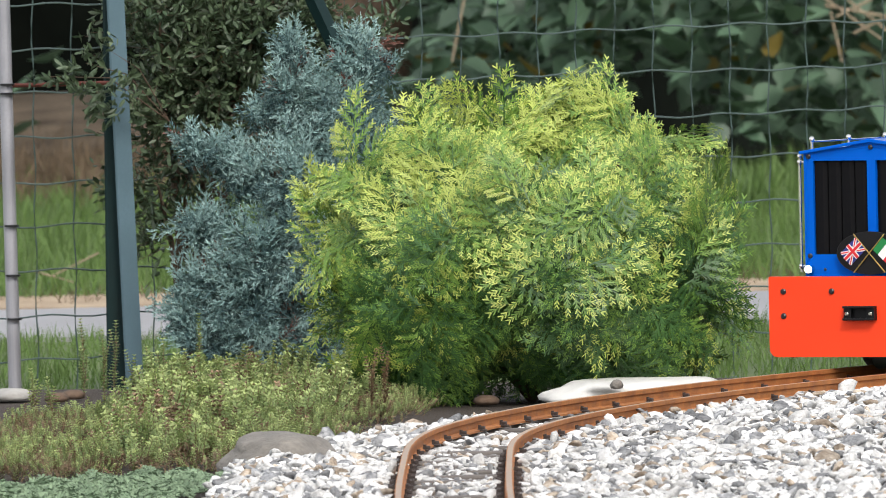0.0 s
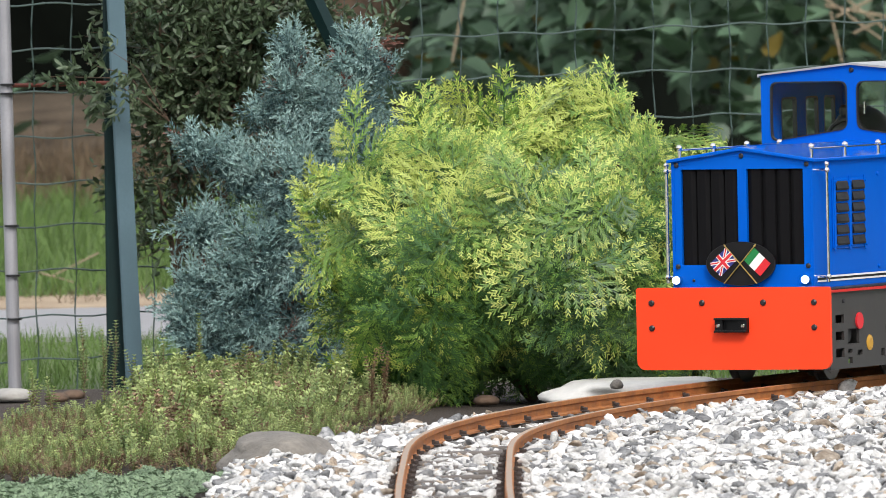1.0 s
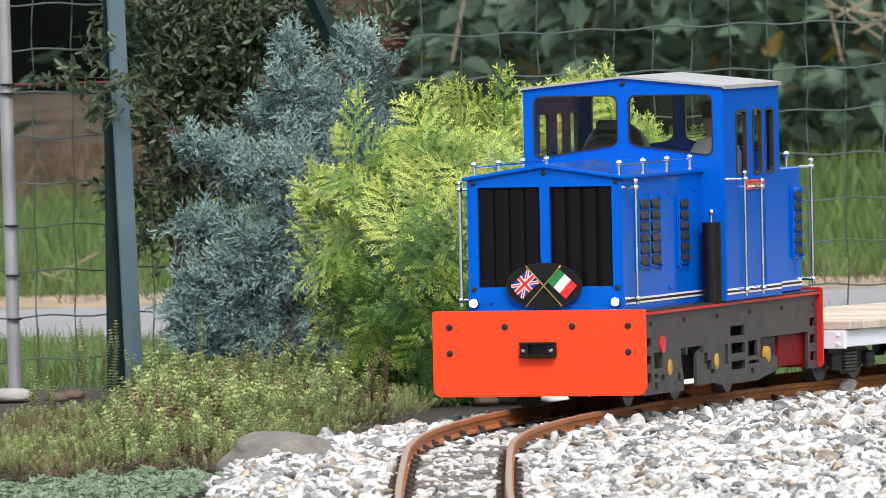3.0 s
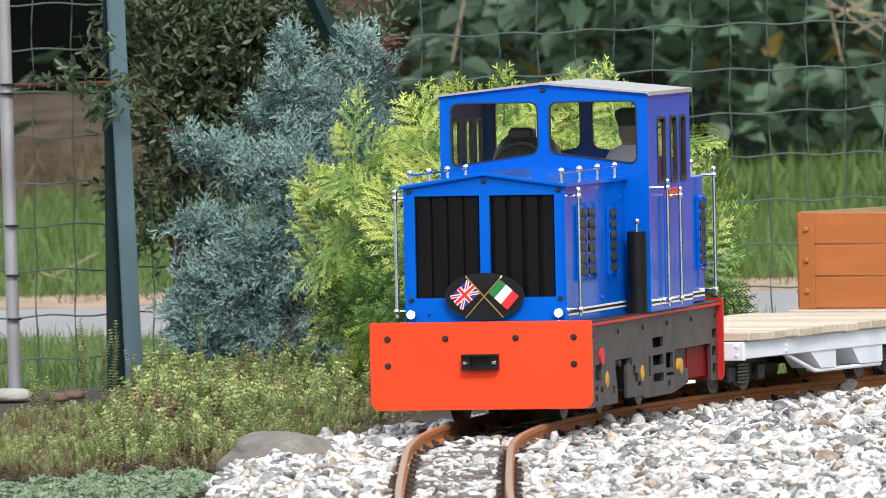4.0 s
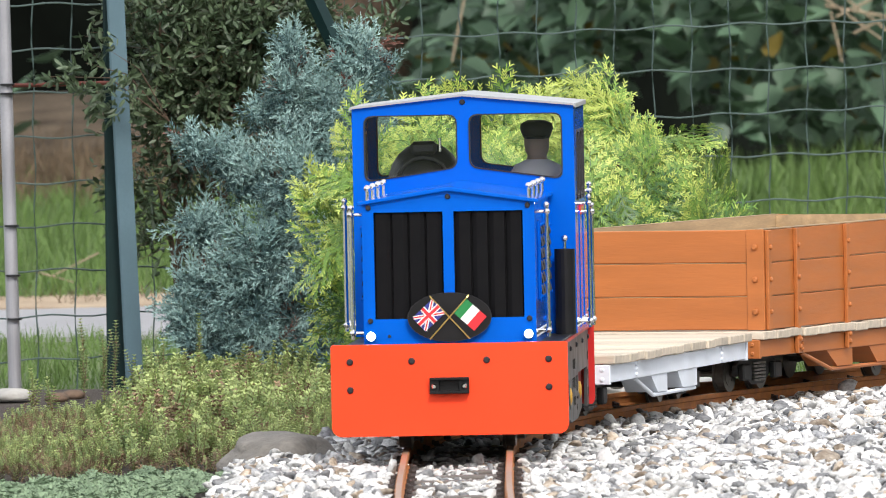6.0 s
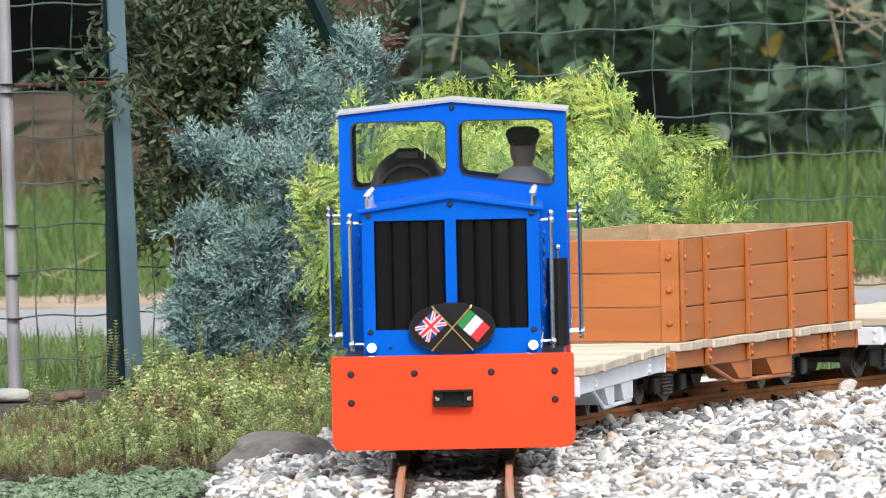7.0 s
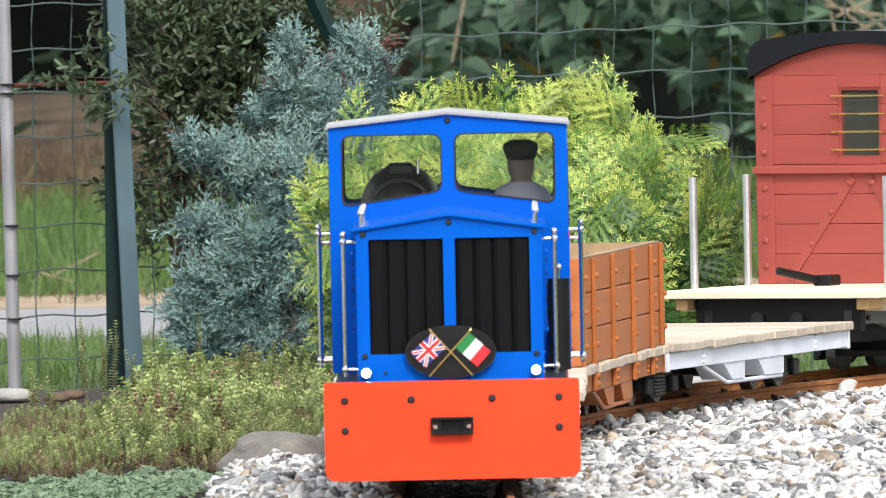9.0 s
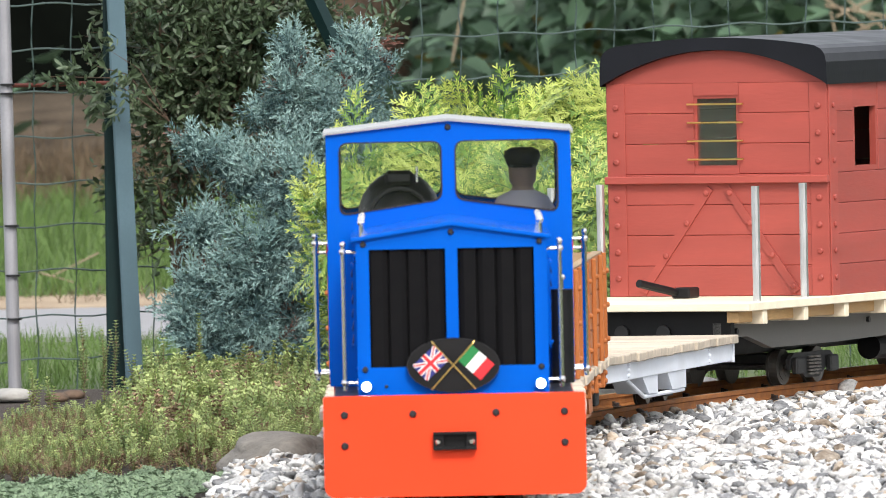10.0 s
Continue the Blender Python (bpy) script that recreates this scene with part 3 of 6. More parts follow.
def locomotive():
    L = thing("locomotive", "bright blue miniature diesel locomotive with orange-red front beam", "locomotive")
    o = MID

    def X(x):
        return x + o
    # front beam with rounded lower corners
    r, y, z0, z1 = 0.012, 0.1418, 0.0455, 0.1555
    pts = [(-y, z1 - 0.002), (-y + 0.002, z1), (y - 0.002, z1), (y, z1 - 0.002)]
    pts += [(y - r + r * math.cos(a), z0 + r + r * math.sin(a)) for a in [-k * math.pi / 12 for k in range(7)]]
    pts += [(-y + r + r * math.cos(a), z0 + r + r * math.sin(a)) for a in [-math.pi / 2 - k * math.pi / 12 for k in range(7)]]
    beam = part("front_beam", prism(bmesh.new(), pts, X(-0.006), X(0.0), cross), ORANGE_RED, L, "orange-red painted buffer beam")
    bolts(beam, [(X(0), a, 0.135) for a in (-0.119, -0.0449, 0.0449, 0.119)] + [(X(0), a, 0.1015) for a in (-0.119, 0.119)], 0.0042, 0.003)
    bm = box(bmesh.new(), X(0), X(0.012), -0.0235, 0.0235, 0.112, 0.115, 0.0006)
    box(bm, X(0), X(0.012), -0.0235, 0.0235, 0.0955, 0.0985, 0.0006)
    box(bm, X(0), X(0.0015), -0.0235, 0.0235, 0.0955, 0.115)
    for sy in (-1, 1):
        box(bm, X(0), X(0.008), sy * 0.0235, sy * 0.012, 0.098, 0.113, 0.0005)
    cp = part("coupler_pocket", bm, BLACK, beam, "black steel coupler pocket")
    bolts(cp, [(X(0.008), -0.018, 0.1045), (X(0.008), 0.018, 0.1045)], 0.0034, 0.003, "x", STEEL)
    # rear beam
    rear = part("rear_beam", prism(bmesh.new(), [(p * 0.945, max(q, 0.049)) for p, q in pts], X(-0.878), X(-0.872), cross), RED, L, "red rear beam")
    bolts(rear, [(X(-0.872), 0.119, 0.135), (X(-0.872), 0.119, 0.1015)])
    # footplate
    part("footplate", box(bmesh.new(), X(-0.872), X(-0.006), -0.130, 0.130, 0.146, 0.1525, 0.001), BLACK, L)
    part("footplate_edge", box(bmesh.new(), X(-0.872), X(-0.006), 0.130, 0.1315, 0.1465, 0.150), RED, L, "thin red lining")
    part("chassis", box(bmesh.new(), X(-0.83), X(-0.03), -0.050, 0.050, 0.050, 0.146, 0.003), BOGIE, L)
    # side frames
    for sd in (-1, 1):
        ya, yb2 = sd * 0.1225, sd * 0.1265
        steps = ((0.105, 0.116), (0.082, 0.0935), (0.059, 0.071))
        bm = bmesh.new()
        cut_plate(bm, X(-0.872), X(-0.006), 0.098, 0.146, [(X(-0.08), X(-0.052), *steps[0]), (X(-0.518), X(-0.451), 0.105, 0.118), (X(-0.864), X(-0.836), *steps[0])], ya, yb2)
        fr = part("side_frame", bm, FRAME_GREY, L, "dark grey steel side frame with cut-outs")
        bolts(fr, [(X(-0.078 - 0.155 * k), sd * 0.1265, 0.134) for k in range(6)], 0.0032, 0.0025, "y" if sd > 0 else "-y")
        bm = bmesh.new()
        cut_plate(bm, X(-0.227), X(-0.035), 0.0435, 0.098,
                  [(X(-0.08), X(-0.052), *steps[1]), (X(-0.08), X(-0.052), *steps[2]), (X(-0.129), X(-0.092), 0.076, 0.0962), (X(-0.106), X(-0.092), 0.064, 0.069),
                   (X(-0.106), X(-0.092), 0.050, 0.058), (X(-0.212), X(-0.2), 0.056, 0.0665), (X(-0.139), X(-0.123), 0.060, 0.067)], ya, yb2,
                  lambda x, z: (x + 0.010 * max(0, min(1, (z - 0.06) / 0.02)) if x < X(-0.226) else x, z))
        part("front_axle_guard", bm, FRAME_GREY, fr)
        bm = bmesh.new()
        low = ([X(-0.675), X(-0.575), X(-0.405), X(-0.375), X(-0.287)], [0.053, 0.043, 0.043, 0.0475, 0.0475])
        cut_plate(bm, X(-0.675), X(-0.2875), 0.043, 0.098,
                  [(X(-0.341), X(-0.325), 0.074, 0.088), (X(-0.358), X(-0.337), 0.066, 0.0775), (X(-0.375), X(-0.354), 0.060, 0.066), (X(-0.438), X(-0.424), 0.070, 0.096),
                   (X(-0.518), X(-0.451), 0.082, 0.0955), (X(-0.518), X(-0.453), 0.061, 0.072), (X(-0.578), X(-0.535), 0.076, 0.0962), (X(-0.587), X(-0.537), 0.066, 0.070),
                   (X(-0.561), X(-0.547), 0.053, 0.060), (X(-0.675), X(-0.593), 0.0715, 0.0982)], ya, yb2,
                  lambda x, z: (float(np.interp(z, [0.0865, 0.098], [x, x - 0.03])) if x > X(-0.288) else x, float(np.interp(x, *low)) if z < 0.0431 else z), [X(-0.575), X(-0.405), X(-0.375)])
        part("rear_axle_guard", bm, FRAME_GREY, fr)
        bm = bmesh.new()
        cut_plate(bm, X(-0.872), X(-0.826), 0.0487, 0.098, [(X(-0.864), X(-0.836), *steps[1]), (X(-0.864), X(-0.836), *steps[2])], ya, yb2)
        part("rear_steps", bm, FRAME_GREY, fr)
        part("axle_panel", box(bmesh.new(), X(-0.685), X(-0.587), sd * 0.116, sd * 0.1213, 0.062, 0.0976, 0.001), BLACK, fr)
        # Black sheet added behind the cut-outs so that they read as deep shade.
        part("inner_frame", box(bmesh.new(), X(-0.035), X(-0.675), sd * 0.098, sd * 0.102, 0.054, 0.1455, 0.001), BLACK, fr)
        for x in (-0.237, -0.313):
            part("hanger_pin", rod(bmesh.new(), (X(x), sd * 0.112, 0.0935), (X(x), sd * 0.1285, 0.0935), 0.0045, 12), BOGIE, fr)
        for x in (-0.111, -0.475, -0.555):
            part("cross_tube", rod(bmesh.new(), (X(x), sd * 0.103, 0.087), (X(x), sd * 0.119, 0.087), 0.009, 14), BOGIE, fr)
        for x in (-0.163, -0.382, -0.630):
            wheel(L, X(x), sd * 0.062, RAIL_Z + 0.032, 0.032, sd)
            hub = rod(bmesh.new(), (X(x), sd * 0.1215, 0.0755), (X(x), sd * 0.1272, 0.0755), 0.0105, 18)
            rod(hub, (X(x), sd * 0.1272, 0.0755), (X(x), sd * 0.1285, 0.0755), 0.009, 18, 0.006)
            part("axle_cover", hub, YELLOW, fr, "ochre yellow axle cover")
        tag = rod(bmesh.new(), (X(-0.128), sd * 0.1265, 0.106), (X(-0.128), sd * 0.129, 0.106), 0.011, 18)
        part("round_plate", tag, RED_F, fr, "small round red plate")
        # Darker red than the beam: shade under the footplate put into the colour.
        tank = box(bmesh.new(), X(-0.705), X(-0.835), sd * 0.085, sd * 0.119, 0.0555, 0.100, 0.002)
        part("tank", tank, SHADED_TANK_RED, L, "red side tank, its colour darkened for shade")
    for x in (-0.163, -0.382, -0.630):
        part("axle", rod(bmesh.new(), (X(x), -0.07, RAIL_Z + 0.032), (X(x), 0.07, RAIL_Z + 0.032), 0.006, 10), WHEEL, L)
    # bonnet: walls, peaked roof, front plate with two grilles
    yb, ze, zp = 0.1035, 0.322, 0.337
    bm = bmesh.new()
    for sd in (-1, 1):
        box(bm, X(-0.404), X(-0.043), sd * yb, sd * (yb - 0.003), 0.1525, ze)
    bonnet = part("bonnet", bm, BLUE, L)
    bm = prism(bmesh.new(), [(-yb - 0.005, ze - 0.001), (0, zp), (yb + 0.005, ze - 0.001), (yb + 0.005, ze + 0.0035), (0, zp + 0.005), (-yb - 0.005, ze + 0.0035)], X(-0.404), X(-0.032), cross)
    bmesh.ops.bevel(bm, geom=bm.edges[:], offset=0.0008, segments=1, affect="EDGES")
    part("bonnet_roof", bm, BLUE, bonnet)
    bm = bmesh.new()
    for sd in (-1, 1):
        inner = [(sd * 0.0065, 0.1845), (sd * 0.0895, 0.1845), (sd * 0.0895, 0.3125), (sd * 0.0065, 0.3125)]
        outer = [(0, 0.1525), (sd * yb, 0.1525), (sd * yb, ze), (0, zp)]
        ring(bm, inner, outer, X(-0.043), X(-0.037), cross)
    fp = part("bonnet_front", bm, BLUE, bonnet)
    fl = ring(bmesh.new(), [(-0.099, 0.1555), (0.099, 0.1555), (0.099, 0.3165), (0, 0.331), (-0.099, 0.3165)],
              [(-0.1005, 0.154), (0.1005, 0.154), (0.1005, 0.3185), (0, 0.333), (-0.1005, 0.3185)], X(-0.037), X(-0.0362), cross)
    part("front_lip", fl, BLUE, fp)
    for sd in (-1, 1):
        g = part("grille", box(bmesh.new(), X(-0.047), X(-0.0445), sd * 0.0045, sd * 0.0915, 0.1825, 0.3145), GRILLE, fp, "black slatted radiator grille")
        for k in range(4):
            a = 0.0075 + k * 0.0205
            bm = prism(bmesh.new(), [(sd * a, X(-0.0445)), (sd * (a + 0.0195), X(-0.0445)), (sd * (a + 0.0185), X(-0.0402)), (sd * (a + 0.006), X(-0.0392)), (sd * (a + 0.001), X(-0.042))],
                       0.1846, 0.3124, lambda p, q, z: (q, p, z))
            part("slat", bm, GRILLE, g)
    bolts(fp, [(X(-0.0365), a, z) for a in (-0.0955, 0.0955) for z in (0.3184, 0.1826)] + [(X(-0.0365), 0, 0.3333 - 0.003)], 0.0034, 0.0026)
    bolts(fp, [(X(-0.0365), -0.073, 0.164)], 0.0020, 0.0015)
    flag_sign(fp, X(-0.031))
    for sd in (-1, 1):
        bm = rod(bmesh.new(), (X(-0.037), sd * 0.0945, 0.1645), (X(-0.027), sd * 0.0945, 0.1645), 0.0058, 18)
        h = part("headlight", bm, STEEL, fp, "small round lit headlight")
        part("lens", ball(bmesh.new(), (X(-0.026), sd * 0.0945, 0.1645), 0.0050, 2, (0.5, 1, 1)), LAMP, h, "glowing white lens")
        handrail(bonnet, X(-0.052), sd * 0.1175, 0.160, 0.318, sd)
        # rail on the bonnet roof
        rl = part("roof_rail", rod(bmesh.new(), (X(-0.045), sd * 0.097, 0.3385), (X(-0.385), sd * 0.097, 0.3385), 0.0012, 6), STEEL, bonnet, "thin steel roof rail")
        for x in (-0.05, -0.16, -0.27, -0.378):
            b2 = rod(bmesh.new(), (X(x), sd * 0.097, 0.3235), (X(x), sd * 0.097, 0.341), 0.0022, 8)
            ball(b2, (X(x), sd * 0.097, 0.3415), 0.0042)
            part("rail_post", b2, STEEL, rl)
        louvres(bonnet, X(-0.205), X(-0.098), 0.203, 0.297, sd * yb, sd, 2)
        louvres(bonnet, X(-0.338), X(-0.285), 0.203, 0.292, sd * yb, sd, 1)
        for x, zz in ((-0.25, 0.176), (-0.25, 0.30), (-0.37, 0.30)):
            bolts(bonnet, [(X(x), sd * yb, zz)], 0.003, 0.0025, "y" if sd > 0 else "-y", BLUE)
        for zz in (0.1602, 0.1656):
            part("white_lining", box(bmesh.new(), X(-0.40), X(-0.048), sd * yb, sd * (yb + 0.0007), zz, zz + 0.0024), WHITE, bonnet)
        part("black_lining", box(bmesh.new(), X(-0.40), X(-0.048), sd * yb, sd * (yb + 0.0007), 0.1626, 0.1656), BLACK, bonnet)
    # exhaust stack at the cab's corner
    bm = rod(bmesh.new(), (X(-0.384), 0.1225, 0.1525), (X(-0.384), 0.1225, 0.256), 0.0125, 20)
    ex = part("exhaust_pipe", bm, BLACK, L, "tall black exhaust pipe with steel finial")
    bm = rod(bmesh.new(), (X(-0.384), 0.1225, 0.256), (X(-0.384), 0.1225, 0.268), 0.002, 8)
    ball(bm, (X(-0.384), 0.1225, 0.269), 0.0042)
    part("finial", bm, STEEL, ex)
    # cab
    yc, xe, xr, zc, zk = 0.1355, -0.404, -0.672, 0.431, 0.4445
    cab = part("cab_base", box(bmesh.new(), X(xe - 0.004), X(xr + 0.004), -yc + 0.004, yc - 0.004, 0.1525, 0.156), BLACK, L)
    for k, x in enumerate((xe, xr)):
        bm = bmesh.new()
        a0, a1 = (X(x), X(x - 0.004)) if k == 0 else (X(x), X(x + 0.004))
        box(bm, a0, a1, -yc, yc, 0.1525, 0.30)
        for sd in (-1, 1):
            q = [(sd * 0.0070, 0.3570), (sd * 0.1215, 0.3410), (sd * 0.1215, 0.4225), (sd * 0.0070, 0.4225)]
            inner = rounded(q, 0.011)
            outer = corners4([(0, 0.30), (sd * yc, 0.30), (sd * yc, zc), (0, zk)])
            ring(bm, inner, outer, a0, a1, cross)
        wall = part("cab_front" if k == 0 else "cab_rear", bm, BLUE, L)
        for sd in (-1, 1):
            q = [(sd * 0.0070, 0.3570), (sd * 0.1215, 0.3410), (sd * 0.1215, 0.4225), (sd * 0.0070, 0.4225)]
            cy_, cz_ = sum(p for p, _ in q) / 4, sum(p for _, p in q) / 4
            c = rounded(q, 0.011)
            sm = [(cy_ + (p - cy_) * 0.972, cz_ + (s - cz_) * 0.96) for p, s in c]
            d0, d1 = (a0 + 0.0015, a1 - 0.001) if k == 0 else (a0 - 0.0015, a1 + 0.001)
            part("window_gasket", ring(bmesh.new(), sm, c, d0, d1, cross), RUBBER, wall)
            bm = bmesh.new()
            bm.faces.new([bm.verts.new(cross(p, s, (a0 + a1) / 2)) for p, s in sm])
            pn = part("window_pane", bm, GLASS, wall)
            pn.visible_shadow = False
        if k == 0:
            bolts(wall, [(X(x), 0, 0.4373)], 0.0036, 0.0026)
    for sd in (-1, 1):
        bm = bmesh.new()
        b0, b1 = sd * yc, sd * (yc - 0.004)
        box(bm, X(xe - 0.004), X(xr + 0.004), b0, b1, 0.1525, 0.30)
        wins = ((-0.462, -0.514), (-0.543, -0.586), (-0.605, -0.643))
        cuts = (xe - 0.004, -0.5285, -0.5955, xr + 0.004)
        qs = []
        for (a, b), c0, c1 in zip(wins, cuts, cuts[1:]):
            q = [(X(a), 0.314), (X(b), 0.314), (X(b), 0.400), (X(a), 0.400)]
            qs.append(q)
            ring(bm, rounded(q, 0.007), corners4([(X(c0), 0.30), (X(c1), 0.30), (X(c1), zc), (X(c0), zc)]), b0, b1, side_view)
        wall = part("cab_side", bm, BLUE, L)
        for q in qs:
            c = rounded(q, 0.007)
            mx, mz = (q[0][0] + q[1][0]) / 2, 0.357
            sm = [(mx + (p - mx) * 0.88, mz + (s - mz) * 0.93) for p, s in c]
            part("window_gasket", ring(bmesh.new(), sm, c, b0 + sd * 0.0012, b1, side_view), RUBBER, wall)
            bm = bmesh.new()
            bm.faces.new([bm.verts.new(side_view(p, s, (b0 + b1) / 2)) for p, s in sm])
            pn = part("window_pane", bm, GLASS, wall)
            pn.visible_shadow = False
        for x in (-0.452, -0.532):
            handrail(wall, X(x), sd * (yc + 0.014), 0.158, 0.318 if x > -0.5 else 0.306, sd)
        for x in (-0.498, -0.595):
            part("door_seam", box(bmesh.new(), X(x), X(x - 0.0015), sd * yc, sd * (yc + 0.0012), 0.157, 0.30), BLUE, wall)
        part("name_plate", box(bmesh.new(), X(-0.50), X(-0.592), sd * yc, sd * (yc + 0.002), 0.2945, 0.3075, 0.0006), RED_F, wall, "small red name plate with brass rim")
        for k in range(6):
            part("plate_bar", box(bmesh.new(), X(-0.512 - 0.0125 * k), X(-0.520 - 0.0125 * k), sd * (yc + 0.002), sd * (yc + 0.0024), 0.2985, 0.3035), BRASS, wall)
        for zz in (0.1602, 0.1656):
            part("white_lining", box(bmesh.new(), X(-0.41), X(-0.668), sd * yc, sd * (yc + 0.0007), zz, zz + 0.0024), WHITE, wall)
        part("black_lining", box(bmesh.new(), X(-0.41), X(-0.668), sd * yc, sd * (yc + 0.0007), 0.1626, 0.1656), BLACK, wall)
    bm = prism(bmesh.new(), [(-yc - 0.003, zc - 0.003), (-yc - 0.003, zc + 0.0022), (0, zk + 0.0030), (yc + 0.003, zc + 0.0022), (yc + 0.003, zc - 0.003), (yc, zc), (0, zk), (-yc, zc)], X(xe + 0.0045), X(xr - 0.006), cross)
    part("cab_roof", bm, ROOF_GREY, L, "pale grey cab roof, slightly peaked")
    # rear bonnet
    bm = box(bmesh.new(), X(-0.676), X(-0.822), -0.121, 0.121, 0.1525, 0.318, 0.002)
    rb = part("rear_bonnet", bm, BLUE, L)
    for sd in (-1, 1):
        louvres(rb, X(-0.818), X(-0.772), 0.197, 0.29, sd * 0.121, sd, 1)
        handrail(rb, X(-0.835), sd * 0.133, 0.160, 0.325, sd)
        for x in (-0.70, -0.79):
            b2 = rod(bmesh.new(), (X(x), sd * 0.112, 0.318), (X(x), sd * 0.112, 0.334), 0.0022, 8)
            ball(b2, (X(x), sd * 0.112, 0.335), 0.0042)
            part("rail_post", b2, STEEL, rb)
        for zz in (0.1602, 0.1656):
            part("white_lining", box(bmesh.new(), X(-0.68), X(-0.818), sd * 0.121, sd * 0.1217, zz, zz + 0.0024), WHITE, rb)
        part("black_lining", box(bmesh.new(), X(-0.68), X(-0.818), sd * 0.121, sd * 0.1217, 0.1626, 0.1656), BLACK, rb)
    return L


loco = locomotive()

# the figurine and the bag in the cab
bm = bmesh.new()
rings_ = [(0.30, 0.034, 0.022), (0.340, 0.036, 0.023), (0.354, 0.028, 0.020), (0.361, 0.013, 0.013), (0.366, 0.0115, 0.012), (0.371, 0.0145, 0.016), (0.380, 0.0155, 0.018), (0.387, 0.0155, 0.018), (0.389, 0.0170, 0.020), (0.399, 0.0205, 0.023), (0.405, 0.0195, 0.021), (0.409, 0.011, 0.012)]
prev = None
for z, ry, rx in rings_:
    cur = [bm.verts.new((rx * math.cos(k * math.pi / 8), ry * math.sin(k * math.pi / 8), z)) for k in range(16)]
    if prev:
        for k in range(16):
            f = bm.faces.new((prev[k], prev[(k + 1) % 16], cur[(k + 1) % 16], cur[k]))
            f.material_index = 2 if z < 0.362 else (1 if z > 0.3875 else 0)
    prev = cur
bm.faces.new(prev).material_index = 1
prism(bm, [(0.014, -0.014), (0.032, -0.009), (0.032, 0.009), (0.014, 0.014)], 0.3865, 0.3895, lambda p, q, a: (p, q, a))
for f in bm.faces[-6:]:
    f.material_index = 1
figurine = part("driver_figurine", bm, [DOLL, DOLL_DARK, DOLL_SHIRT], None, smooth=True)
tagged(figurine, "driver doll in pale shirt and dark peaked cap", "figurine")
FIGURINE_AT = pose(MID - 0.55, 0.083, 0.002)

bm = bmesh.new()
bmesh.ops.create_uvsphere(bm, u_segments=20, v_segments=12, radius=1, matrix=Matrix.LocRotScale((0, 0, 0.335), None, (0.045, 0.047, 0.052)))
bag = thing("leather_bag", "rounded black leather bag with handle in the cab", "bag")
part("bag_body", bm, LEATHER, bag, smooth=True)
bm = box(bmesh.new(), 0.02, 0.044, -0.016, 0.016, 0.372, 0.388, 0.004)
part("flap", bm, LEATHER, bag)
bm = bmesh.new()
for k in range(8):
    a, b = math.pi * k / 8, math.pi * (k + 1) / 8
    rod(bm, (0.046, 0.034 * math.cos(a), 0.335 + 0.034 * math.sin(a)), (0.046, 0.034 * math.cos(b), 0.335 + 0.034 * math.sin(b)), 0.0032, 6)
part("bag_handle", bm, LEATHER, bag)
part("buckle", rod(bmesh.new(), (0.035, 0.02, 0.375), (0.035, 0.02, 0.392), 0.0016, 6), STEEL, bag)
BAG_AT = pose(MID - 0.56, -0.055, 0.0)


# ---------- the wagons ----------
def bogie_set(parent, x):
    """A bogie: two axles, side frames with coil springs and axle boxes."""
    bg = part("bogie_bolster", box(bmesh.new(), x - 0.02, x + 0.02, -0.085, 0.085, 0.052, 0.066, 0.002), BOGIE, parent)
    for sd in (-1, 1):
        bm = prism(bmesh.new(), [(x - 0.075, 0.060), (x - 0.06, 0.068), (x + 0.06, 0.068), (x + 0.075, 0.060), (x + 0.075, 0.046), (x + 0.045, 0.046), (x + 0.022, 0.034), (x - 0.022, 0.034), (x - 0.045, 0.046), (x - 0.075, 0.046)], sd * 0.081, sd * 0.087, side_view)
        sf = part("bogie_side", bm, BOGIE, bg)
        for a in (-0.057, 0.057):
            part("axle_box", box(bmesh.new(), x + a - 0.013, x + a + 0.013, sd * 0.087, sd * 0.096, 0.040, 0.062, 0.002), BOGIE, sf)
        for a in (-0.010, 0.010):
            bm = bmesh.new()
            for k in range(6):
                rod(bm, (x + a, sd * 0.088, 0.038 + 0.0045 * k), (x + a, sd * 0.088, 0.0405 + 0.0045 * k), 0.0075, 10)
            part("coil_spring", bm, WHEEL, sf)
        for a in (-0.057, 0.057):
            wheel(parent, x + a, sd * 0.062, RAIL_Z + 0.024, 0.024, sd)
    for a in (-0.057, 0.057):
        part("axle", rod(bmesh.new(), (x + a, -0.085, RAIL_Z + 0.024), (x + a, 0.085, RAIL_Z + 0.024), 0.004, 8), WHEEL, bg)


